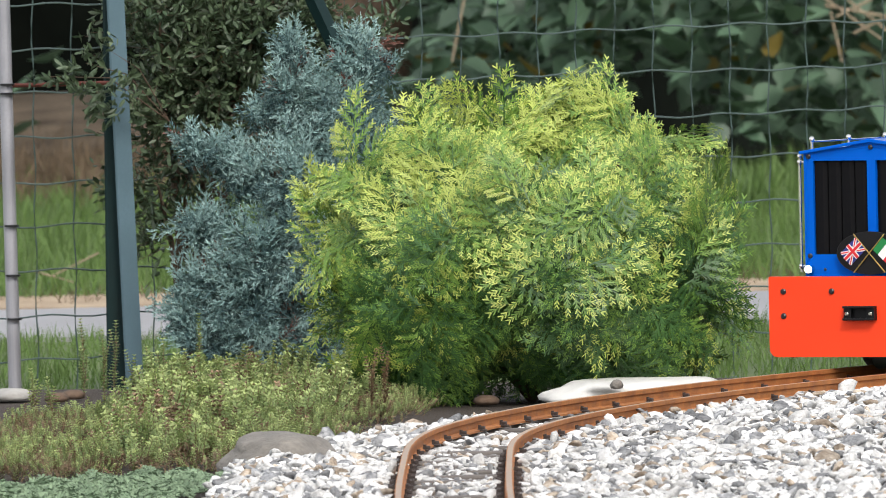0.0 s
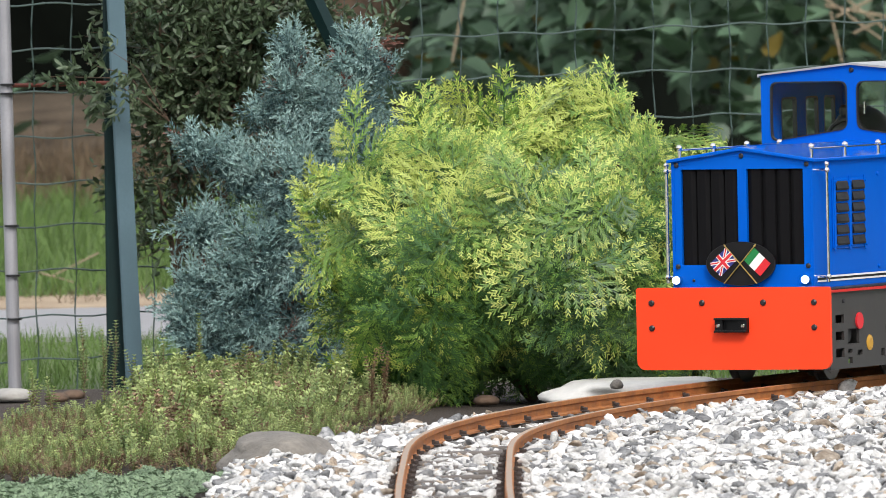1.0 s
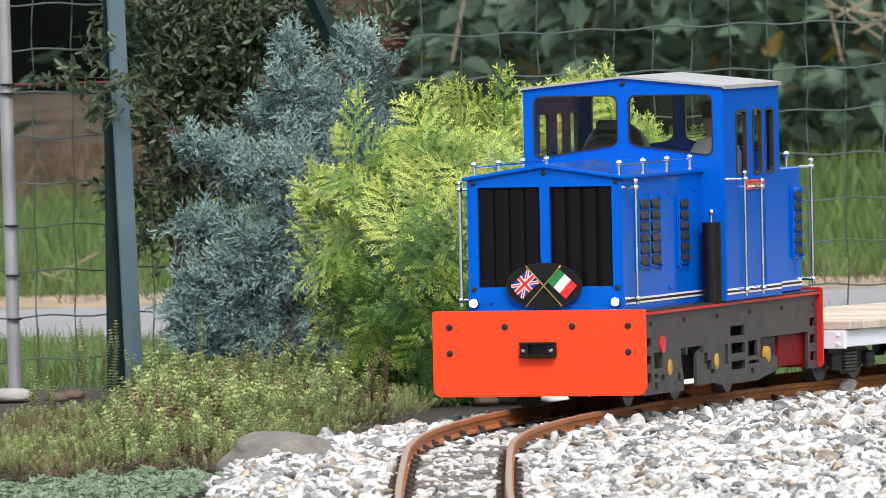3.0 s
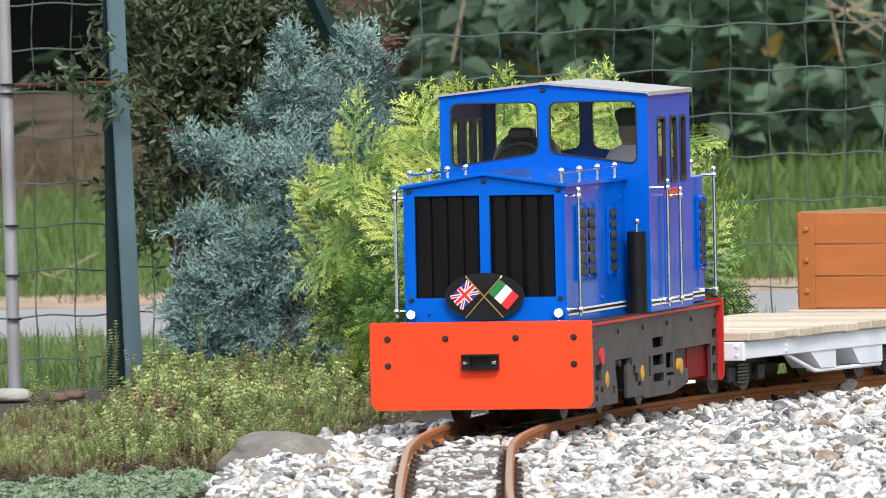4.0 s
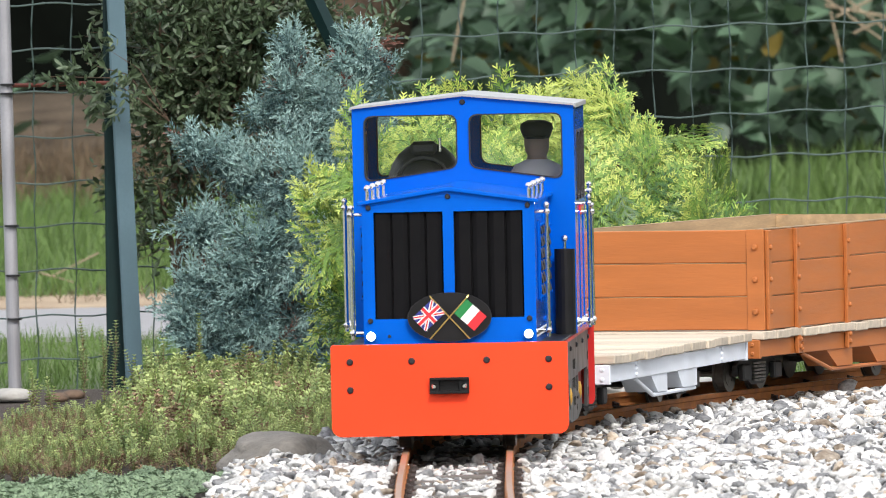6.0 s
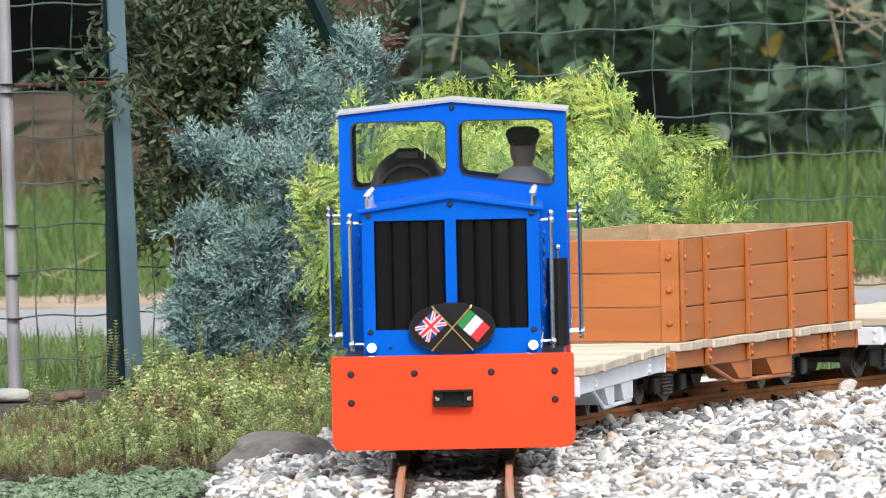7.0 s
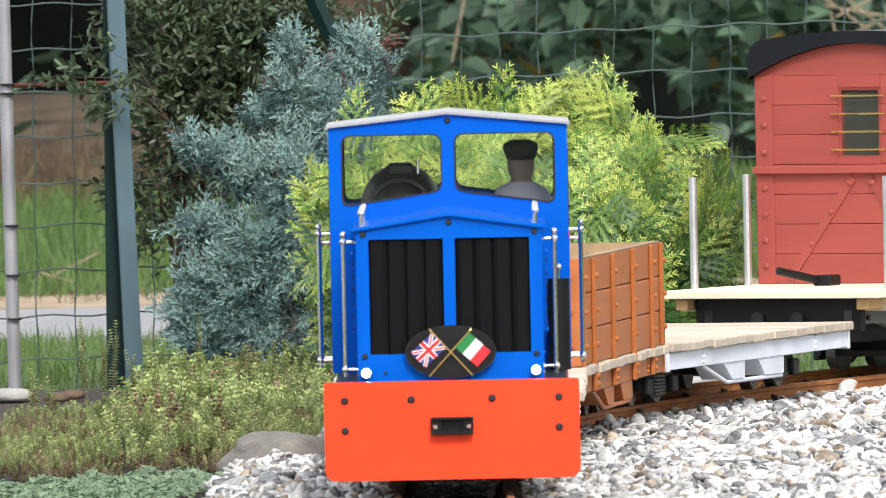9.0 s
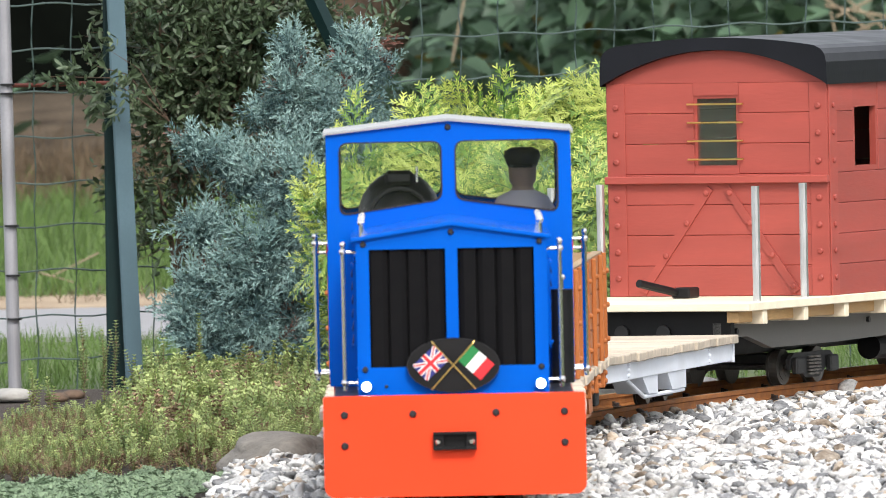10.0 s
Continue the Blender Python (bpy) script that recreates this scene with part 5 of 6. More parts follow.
def blob_points(lobes, n, depth, seed, inner=0.55):
    """Random places near the surface of a union of lobes (x, y, half-width, half-height) at a depth; and outward ways."""
    g = np.random.default_rng(seed)
    area = np.array([a * b for _, _, a, b in lobes], float) ** 0.75
    out_p, out_d = [], []
    for k in g.choice(len(lobes), n, p=area / area.sum()):
        x, y, a, b = lobes[k]
        d = g.normal(size=3)
        d /= np.linalg.norm(d)
        if d[1] > 0.5:
            d[1] *= -1
        r = g.uniform(inner, 1.0)
        c = at_px(x, y, depth)
        sc = depth / 27000
        out_p.append(c + d * r * np.array([a * sc, 0.8 * a * sc, b * sc]))
        out_d.append(d)
    return np.array(out_p), np.array(out_d), g


JL = [(490, 480, 140, 150), (420, 520, 90, 110), (590, 470, 110, 170), (540, 330, 110, 120), (440, 300, 55, 60), (390, 270, 60, 22), (345, 262, 40, 14), (600, 200, 70, 100), (520, 160, 40, 70), (515, 95, 16, 40), (640, 300, 70, 130), (400, 600, 90, 70), (640, 110, 40, 45), (625, 75, 14, 28), (675, 110, 22, 20), (480, 600, 130, 70), (360, 400, 50, 40), (345, 500, 40, 40), (330, 570, 40, 40), (470, 200, 40, 25)]
p, d, g = blob_points(JL, 1900, 21.75, 11, 0.30)
ok = p[:, 2] > 0.0
p, d = p[ok], d[ok]
size = g.uniform(0.040, 0.085, len(d))
turns = frames_facing(d * np.array([1, 0.7, 0.5]) + np.array([0, 0, 0.55]) + g.normal(0, 0.42, d.shape), d * np.array([0.6, 1, 0.6]) + np.array([0, -0.5, 0.3]) + g.normal(0, 0.5, d.shape), size)
p = p - turns[:, :, 0] * 0.65
ok = p[:, 2] > 0.0
p, d, turns = p[ok], d[ok], turns[ok]
# Pale leaf is likelier on top, on the camera side and at outer cords.
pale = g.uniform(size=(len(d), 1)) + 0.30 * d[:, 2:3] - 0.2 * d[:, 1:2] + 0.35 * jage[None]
dead = g.uniform(size=(len(d), 1)) < 0.022
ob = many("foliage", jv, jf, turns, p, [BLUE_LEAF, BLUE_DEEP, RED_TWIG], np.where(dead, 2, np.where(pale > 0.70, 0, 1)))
ob.parent = juniper
tagged(ob, kind="stuff")
jb = at_px(500, 690, 21.8)
limbs(juniper, tuple(jb), [tuple(at_px(x, y, 21.78)) for x, y, _, _ in JL], 0.0030, BARK)

# dark evergreen shrub at the fence
LEAF_V = np.array([(0, 0, 0), (0.35, 0.15, 0.05), (0.75, 0.15, 0.02), (1, 0, -0.06), (0.75, -0.15, 0.02), (0.35, -0.15, 0.05)])
LEAF_F = np.array([(0, 1, 2, 3), (0, 3, 4, 5)])


def twiggy(name, label, lobes, depth, n_twig, leaves, size, material, seed, inner=0.3, twig=0.07):
    sh = plant(name, label)
    p, d, g = blob_points(lobes, n_twig, depth, seed, inner)
    way = d * np.array([1, 1, 0.6]) + np.array([0, 0, 0.3]) + g.normal(0, 0.45, d.shape)
    way /= np.linalg.norm(way, axis=1, keepdims=True)
    t = np.tile(np.linspace(0.1, 1, leaves), n_twig)
    pp = np.repeat(p, leaves, 0) + np.repeat(way, leaves, 0) * (t * twig)[:, None]
    ww = np.repeat(way, leaves, 0) * 0.6 + g.normal(0, 0.6, pp.shape)
    ob = many("foliage", LEAF_V, LEAF_F, frames_along(ww, g.uniform(-3, 3, len(ww)), g.uniform(0.7, 1.25, len(ww)) * size), pp, [material])
    ob.parent = sh
    tagged(ob, kind="stuff")
    strip = np.array([(0, 0.010, 0), (0, -0.010, 0), (1, -0.004, 0), (1, 0.004, 0)])
    ob = many("twig_wood", strip, np.array([(0, 1, 2, 3)]), frames_along(way, g.uniform(-3, 3, n_twig), np.full(n_twig, twig)), p, [BARK])
    ob.parent = sh
    tagged(ob, kind="stuff")
    return sh


EL = [(300, 100, 80, 110), (400, 80, 110, 120), (330, 230, 95, 110), (450, 60, 110, 90), (280, 20, 70, 60), (520, 30, 60, 50), (390, 180, 90, 90), (280, 330, 45, 40), (640, 60, 40, 22), (520, 90, 60, 60), (300, 400, 50, 60)]
ev = twiggy("evergreen_shrub", "dark green small-leaved evergreen shrub at the fence", EL, 22.12, 950, 11, 0.017, DARK_LEAF, 21)
limbs(ev, tuple(at_px(330, 640, 22.2)), [tuple(at_px(x, y, 22.05)) for x, y, _, _ in EL[:8]], 0.006, BARK)

sprig_at, sprig_way, sg = blob_points([(190, 165, 48, 26), (140, 150, 34, 14), (105, 142, 20, 8), (152, 118, 9, 14), (205, 90, 24, 6), (215, 185, 30, 30)], 44, 21.93, 24, 0.1)
sw = sprig_way * np.array([1, 0.6, 0.6]) + np.array([-0.5, 0, 0.35])
sw /= np.linalg.norm(sw, axis=1, keepdims=True)
st = np.tile(np.linspace(0.1, 1, 7), len(sw))
ob = many("sprig", LEAF_V, LEAF_F, frames_along(np.repeat(sw, 7, 0) * 0.6 + sg.normal(0, 0.6, (len(sw) * 7, 3)), sg.uniform(-3, 3, len(sw) * 7), sg.uniform(0.012, 0.021, len(sw) * 7)),
          np.repeat(sprig_at, 7, 0) + np.repeat(sw, 7, 0) * (st * 0.03)[:, None], [DARK_LEAF])
ob.parent = ev
tagged(ob, kind="stuff")
limbs(ev, tuple(at_px(300, 215, 22.02)), [tuple(at_px(x, y, 21.93)) for x, y in ((88, 136), (152, 112), (195, 90))], 0.0012, BARK, "sprig_wood")

# thyme: low mounds of stems with small paired leaves
thyme_v, thyme_f, thyme_i = [], [], []
for k in range(9):
    for a in (0, math.pi / 2, math.pi, -math.pi / 2) if k > 2 else (0.8, 0.8 + math.pi):
        a += 0.7 * k
        b = len(thyme_v)
        z = 0.12 + 0.86 * k / 8
        l, w = 0.17 * (1.1 - 0.45 * k / 8), 0.042
        c, s = math.cos(a), math.sin(a)
        for q, e, h in ((0, 0, 0), (0.55, w, 0.05), (1, 0, 0.075), (0.55, -w, 0.05)):
            thyme_v.append((z + h, c * q * l - s * e, s * q * l + c * e))
        thyme_f.append((b, b + 1, b + 2, b + 3))
        thyme_i.append(2 if k > 6 else (0 if k > 1 else 1))
b = len(thyme_v)
thyme_v += [(0, 0.014, 0), (0, -0.014, 0), (1, -0.008, 0), (1, 0.008, 0)]
thyme_f.append((b, b + 1, b + 2, b + 3))
thyme_i.append(1)


def bed_edge(y):
    """The right border of the herb bed at that distance."""
    return float(np.interp(y, [17.9, 18.5, 19.2, 20.0, 20.7, 21.2], [-0.32, -0.255, -0.175, -0.10, -0.03, 0.0]))


herb = plant("thyme_patch", "low sprawling thyme with upright stems in the bed", "herb")
g = np.random.default_rng(31)


def bed_back(x):
    """The far border of the herb mounds."""
    return float(np.interp(x, [-0.66, -0.52, -0.43, -0.40, -0.36, 0.02], [20.25, 20.5, 20.8, 21.3, 21.35, 21.2]))


def bed_front(x):
    return float(np.interp(x, [-0.6, -0.45, -0.36, -0.27, -0.20], [18.45, 18.75, 18.75, 18.7, 19.4]))


mounds = []
while len(mounds) < 150:
    x, y = g.uniform(-0.68, 0.0), g.uniform(18.6, 21.35)
    if bed_front(x) + 0.05 < y < bed_back(x) and x < bed_edge(y) - 0.035 and x > -0.031 * y - 0.03:
        far = float(np.interp(x, [-0.55, -0.43, -0.39], [0.55, 0.62, 1.0])) * float(np.clip((bed_edge(y) - x) / 0.12, 0.5, 1))
        mounds.append((x, y, g.uniform(0.035, 0.062) * far, g.uniform(0.028, 0.05)))
at, way, hgt, dry = [], [], [], []
for x, y, h, r in mounds:
    k = int(44 * (r / 0.04) ** 1.5)
    q = g.normal(0, 0.5, (k, 2))
    e = np.exp(-np.sum(q ** 2, 1))
    at.append(np.column_stack([x + q[:, 0] * r, y + q[:, 1] * r * 1.6, np.full(k, -0.02) + 0.35 * h * e]))
    way.append(np.column_stack([q * 0.75 + g.normal(0, 0.2, (k, 2)), np.ones(k)]))
    hgt.append(h * (0.45 + 0.5 * e) * g.uniform(0.7, 1.2, k))
    dry.append(np.full(k, g.uniform()) + g.normal(0, 0.15, k))
at, way, hgt, dry = np.concatenate(at), np.concatenate(way), np.concatenate(hgt), np.concatenate(dry)
idx = np.where(dry[:, None] < 0.10, 1, np.tile(thyme_i, (len(at), 1)))
ob = many("foliage", thyme_v, thyme_f, frames_along(way, g.uniform(-3, 3, len(at)), hgt), at, [THYME, THYME_DRY, THYME_TIP], idx)
ob.parent = herb
tagged(ob, kind="stuff")
# short brown growth under and between the mounds
m = g.choice(len(at), 1500)
low = np.column_stack([at[m, :2] + g.normal(0, 0.03, (1500, 2)) * np.array([1, 1.5]), np.full(1500, -0.024)])
low = low[[bool(q[0] < bed_edge(q[1]) - 0.01) for q in low]]
ob = many("foliage", thyme_v, thyme_f, frames_along(np.column_stack([g.normal(0, 0.6, (len(low), 2)), np.ones(len(low))]), g.uniform(-3, 3, len(low)), g.uniform(0.018, 0.034, len(low))), low,
          [THYME_DRY, THYME], (g.uniform(size=(len(low), len(thyme_f))) < 0.35).astype(int))
ob.parent = herb
tagged(ob, kind="stuff")
# taller upright stems
for x, y0, y1, dp in ((146, 585, 690, 21.3), (205, 588, 700, 21.3), (182, 605, 700, 21.2), (352, 575, 690, 21.0), (480, 625, 720, 20.8), (470, 655, 720, 20.7), (505, 640, 720, 20.9), (420, 630, 715, 20.9), (330, 640, 715, 20.9), (290, 620, 715, 21.0),
                      (612, 615, 720, 20.7), (600, 640, 720, 20.6), (545, 650, 720, 20.7), (265, 635, 720, 21.1), (60, 675, 740, 20.6), (90, 690, 760, 20.4), (440, 635, 720, 20.9), (385, 655, 720, 20.8), (660, 640, 730, 20.5), (680, 630, 730, 20.5), (525, 655, 720, 20.6), (235, 640, 720, 21.1)):
    top, base = at_px(x, y0, dp), at_px(x + g.uniform(-6, 6), y1, dp)
    base[2] = -0.018
    n = 7
    steps = np.linspace(0.25, 0.97, n)
    spot = base[None] + (top - base)[None] * steps[:, None]
    ob = many("leafy_stem", thyme_v, thyme_f, frames_along(np.tile([[0.03, 0.02, 1.0]], (n, 1)) + g.normal(0, 0.10, (n, 3)), g.uniform(-3, 3, n), np.full(n, 0.040)),
              spot - np.array([[0, 0, 0.022]]), [THYME_DRY if x > 650 else THYME, THYME_DRY, THYME_DRY if x > 650 else THYME_TIP], np.tile(thyme_i, (n, 1)))
    ob.parent = herb

# pale green carpet plant in the corner
carpet = plant("stonecrop_carpet", "low pale green carpet of creeping stonecrop", "ground cover")
pts = []
while len(pts) < 5200:
    x, y = g.uniform(-0.62, -0.24), g.uniform(17.4, 18.75)
    edge = 18.35 + 0.35 * np.clip((x + 0.55) / 0.2, 0, 1) - 0.2 * np.clip((x + 0.35) / 0.1, 0, 1)
    if y < edge and x < bed_edge(max(y, 17.9)) - 0.0:
        pts.append((x, y))
pts = np.array(pts)
zc = -0.018 + 0.010 * np.abs(np.sin(pts[:, 0] * 55) * np.sin(pts[:, 1] * 24)) + g.uniform(0, 0.006, len(pts))
rosette_v, rosette_f = [], []
for k in range(6):
    a = k * math.pi / 3
    b = len(rosette_v)
    c, s = math.cos(a), math.sin(a)
    for q, e, h in ((0, 0, 0), (0.6, 0.25, 0.35), (1, 0, 0.3), (0.6, -0.25, 0.35)):
        rosette_v.append((h, c * q - s * e, s * q + c * e))
    rosette_f.append((b, b + 1, b + 2, b + 3))
way = np.stack([g.normal(0, 0.35, len(pts)), g.normal(-0.2, 0.35, len(pts)), np.ones(len(pts))], -1)
ob = many("foliage", rosette_v, rosette_f, frames_along(way, g.uniform(-3, 3, len(pts)), g.uniform(0.005, 0.0085, len(pts))), np.column_stack([pts, zc]), [SEDUM])
ob.parent = carpet
tagged(ob, kind="stuff")


# ---------- boulders ----------
def boulder(name, label, c, r, material, seed, flat=1.0, sub=4):
    bm = bmesh.new()
    bmesh.ops.create_icosphere(bm, subdivisions=sub, radius=1)
    for v in bm.verts:
        q = v.co.normalized()
        k = 1 + 0.22 * noise.noise(q * 1.4 + Vector((seed, 0, 0))) + 0.07 * noise.noise(q * 4 + Vector((0, seed, 0)))
        v.co = Vector((q.x * r[0], q.y * r[1], max(q.z, -0.6) * r[2])) * k
        v.co.z = min(v.co.z, r[2] * flat)
    ob = part(name, bm, material, None, smooth=True)
    ob.location = c
    return tagged(ob, label, "stone")


pb = at_px(482, 822, 18.75)
boulder("boulder", "smooth grey boulder half buried at the ballast edge", (pb[0] + 0.008, pb[1], -0.004), (0.070, 0.12, 0.043), BOULDER, 2.0, 0.97)
pb = at_px(1135, 690, 20.95)
boulder("stone_slab", "flat pale stone slab behind the rail", (pb[0], pb[1], -0.004), (0.125, 0.16, 0.030), SLAB, 5.0, 0.62)
pb = at_px(1092, 684, 20.72)
boulder("small_stone", "small grey stone lying on the slab", (pb[0], pb[1] + 0.05, pb[2]), (0.009, 0.009, 0.008), BOULDER, 8.0, 1.0, 2)
pb = at_px(20, 708, 21.6)
boulder("edging_stone", "pale stone at the foot of the fence", (pb[0], pb[1], -0.012), (0.030, 0.05, 0.012), PALE_STONE, 9.0, 0.8, 3)
for k, (x, y, dp) in enumerate(((100, 705, 21.5), (740, 712, 21.1), (130, 700, 21.6), (860, 712, 21.05))):
    pb = at_px(x, y, dp)
    boulder("bark_lump", "dark brown lump of bark mulch", (pb[0], pb[1], -0.014), (0.018, 0.02, 0.009), BARK, 12.0 + k, 0.9, 2)


# ---------- fence ----------
fence = thing("wire_fence", "green coated wire mesh fence on posts", "fence")


def fence_y(x):
    return 22.15 + 0.22 * (x + 0.65)


wz = [at_px(30, 88 + 78.6 * k, fence_y(-0.6))[2] for k in range(-2, 9)]
xs = np.arange(-0.95, 1.3, 0.02)
for k, z in enumerate(wz):
    line = [Vector((x, fence_y(x), z + 0.011 * (x + 0.6) + 0.0022 * math.sin(x * 2 * math.pi / 0.114 + k) + 0.0016 * math.sin(9 * x + 2 * k))) for x in xs]
    part("line_wire", tube(bmesh.new(), line, 0.0013), WIRE, fence)
for k in range(40):
    x = -0.93 + 0.0565 * k
    line = [Vector((x + 0.0018 * math.sin(z * 2 * math.pi / 0.129 + k) + 0.004 * (z - 0.3), fence_y(x) + 0.0015, z)) for z in np.arange(-0.03, 0.62, 0.03)]
    part("stay_wire", tube(bmesh.new(), line, 0.0011, 4), WIRE, fence)
# posts
a, b = at_px(27, 700, 22.05), at_px(5, -30, 22.05)
b2 = b + (b - a) * 0.6
pg = part("tube_post", rod(bmesh.new(), tuple(a - (b - a) * 0.02), tuple(b2), 0.0095, 16), POST_GREY, fence, "grey galvanised tube post")
for y in (150, 166, 400, 488, 565):
    q = at_px(8 + 0.031 * y, y, 22.045)
    part("tie_clip", rod(bmesh.new(), (q[0], q[1], q[2] - 0.0015), (q[0], q[1], q[2] + 0.0015), 0.0108, 12), BOLT, pg)
def bar(name, low, high, half, depth, material, parent, label):
    """A flat steel section from one place to another."""
    bm = bmesh.new()
    vs = [[bm.verts.new(Vector(q) + Vector((w * half, e * depth, 0))) for w, e in ((-1, 0), (-0.8, -0.5), (1, -0.5), (1, 0.5), (-1, 0.5))] for q in (low, high)]
    for i in range(5):
        j = (i + 1) % 5
        bm.faces.new((vs[0][i], vs[0][j], vs[1][j], vs[1][i]))
    bm.faces.new(vs[1])
    bm.faces.new(vs[0])
    bmesh.ops.recalc_face_normals(bm, faces=bm.faces[:])
    return part(name, bm, material, parent, label)


a, b = at_px(209, 712, 22.03), at_px(199, -120, 22.03)
tp = bar("angle_post", a - (b - a) * 0.03, b, 0.0155, 0.006, POST_GREEN, fence, "dark green coated steel angle post")
a, b = at_px(240, 712, 21.99), at_px(201, -60, 21.99)
bar("post_flange", a - (b - a) * 0.03, b, 0.0128, 0.005, POST_FACE, tp, "blue-grey bright face of the post")
a, b = at_px(640, 180, 21.96), at_px(528, -60, 21.96)
bm = rod(bmesh.new(), tuple(a + (a - b) * 1.6), tuple(b), 0.0125, 4)
part("brace_post", bm, POST_GREEN, fence, "dark green diagonal brace")
part("tie_rod", rod(bmesh.new(), tuple(at_px(12, 152, 22.1)), tuple(at_px(200, 147, 22.0)), 0.0032, 8), RUST_BAR, fence, "thin rusty tie rod")


# ---------- grass ----------
BLADE_V = np.array([(0, 0.03, 0), (0, -0.03, 0), (0.55, -0.022, 0.05), (0.55, 0.022, 0.05), (1, 0, 0.2), (1, 0.001, 0.2)])
BLADE_F = np.array([(0, 1, 2, 3), (3, 2, 4, 5)])


def grass(name, label, n, xr, yr, h, material, seed, keep=None, lean=0.35, group=""):
    g = np.random.default_rng(seed)
    x, y = g.uniform(*xr, n), g.uniform(*yr, n)
    ok = np.abs(x) < 0.031 * y + 0.1
    if keep:
        ok &= keep(x, y)
    x, y = x[ok], y[ok]
    tuft = 0.7 + 0.5 * np.abs(np.sin(x * 7 + 1.3 * np.sin(y * 3)) * np.sin(y * 2.7 + x))
    way = np.stack([g.normal(0, lean, len(x)), g.normal(0, lean, len(x)), np.ones(len(x))], -1)
    ob = many(name, BLADE_V, BLADE_F, frames_along(way, g.uniform(-3, 3, len(x)), g.uniform(0.5, 1.15, len(x)) * h * tuft), np.column_stack([x, y, np.full(len(x), -0.036)]), [material])
    return tagged(ob, label, "grass", kind="stuff")


def path_y(x):
    return 24.8 + x * 0.16


grass("near_grass", "fresh green grass between fence and path", 15000, (-1.0, 1.1), (22.1, 25.3), 0.042, GRASS, 41, lambda x, y: y < path_y(x) + 0.05 - 0.06 * np.sin(7 * x))
grass("meadow_grass", "green meadow grass beyond the path", 30000, (-1.4, 1.4), (26.8, 36), 0.085, GRASS, 42, lambda x, y: y > path_y(x) + 2.2)
grass("straw_tufts", "straw-brown dry grass along the path edge", 3500, (-1.2, 1.2), (26.0, 27.6), 0.045, DRY_GRASS, 43, lambda x, y: (y > path_y(x) + 1.8) & (y < path_y(x) + 2.6), 0.7)
grass("dry_grass", "tall withered brown grass before the thicket", 9000, (-1.5, -0.2), (34.0, 37.2), 0.13, DRY_GRASS, 44, None, 0.4)
grass("tall_grass", "tall dark green grass at the hedge foot", 6000, (0.2, 1.5), (31.5, 34), 0.13, GRASS, 45, None, 0.3)

# dry canes leaning in the grass
for k, (x0_, y0_, x1_, y1_, dp) in enumerate(((90, 490, 175, 448, 27.2), (60, 480, 130, 500, 27.2))):
    cn = part("dry_cane", rod(bmesh.new(), tuple(at_px(x0_, y0_, dp)), tuple(at_px(x1_, y1_, dp)), 0.0018, 5), CANE)
    tagged(cn, "pale dry plant cane lying in the grass", "cane")

# ---------- thicket behind ----------
BRAMBLE_V = np.array([(0, 0, 0), (-0.06, 0.2, 0), (0.12, 0.42, 0.05), (0.38, 0.40, 0.08), (0.62, 0.32, 0.04), (0.8, 0.14, 0), (1, 0, -0.08),
                      (0.8, -0.14, 0), (0.62, -0.32, 0.04), (0.38, -0.40, 0.08), (0.12, -0.42, 0.05), (-0.06, -0.2, 0), (0.4, 0, -0.04)])
BRAMBLE_F = np.array([(0, 12, 2, 1), (12, 4, 3, 2), (12, 6, 5, 4), (12, 8, 7, 6), (12, 10, 9, 8), (12, 0, 11, 10)])


def hedge(name, label, n, xr, yr, zr, size, seed, mats, share=0.06, keep=None):
    g = np.random.default_rng(seed)
    p = np.column_stack([g.uniform(*xr, n), g.uniform(*yr, n), g.uniform(*zr, n)])
    hole = np.sin(p[:, 0] * 6.1 + 1.7) * np.sin(p[:, 2] * 8.3 + 0.8 * p[:, 0]) + 0.4 * np.sin(p[:, 0] * 17 + p[:, 2] * 11)
    p = p[hole > -0.70 + 0.3 * g.normal(size=n)]
    if keep:
        p = p[keep(p)]
    n = len(p)
    way = np.column_stack([g.normal(0, 0.9, n), g.normal(-0.3, 0.35, n), g.normal(-0.35, 0.6, n)])
    tr = frames_along(way, g.normal(0, 0.35, n), g.uniform(0.6, 1.3, n) * size)
    # leaf faces turn towards the open side
    flip = tr[:, 1, 2] > 0
    tr[flip, :, 2] *= -1
    ob = many(name, BRAMBLE_V, BRAMBLE_F, tr, p, mats, np.repeat((g.uniform(size=n) < share).astype(int), 6))
    return tagged(ob, label, "hedge", kind="stuff")


bramble = hedge("bramble_hedge", "dense bramble hedge with large dark green leaves", 9000, (-0.35, 1.5), (33.6, 36.4), (0.10, 1.15), 0.064, 51, [HEDGE, HEDGE_YELLOW], 0.05, lambda p: (p[:, 0] > -0.05) | (p[:, 2] < 0.27))
hedge("bramble_thicket", "shaded bramble growth at the dark thicket", 110, (-1.6, -0.2), (35.8, 37.5), (0.10, 1.1), 0.09, 52, [HEDGE, HEDGE_YELLOW], 0.15)


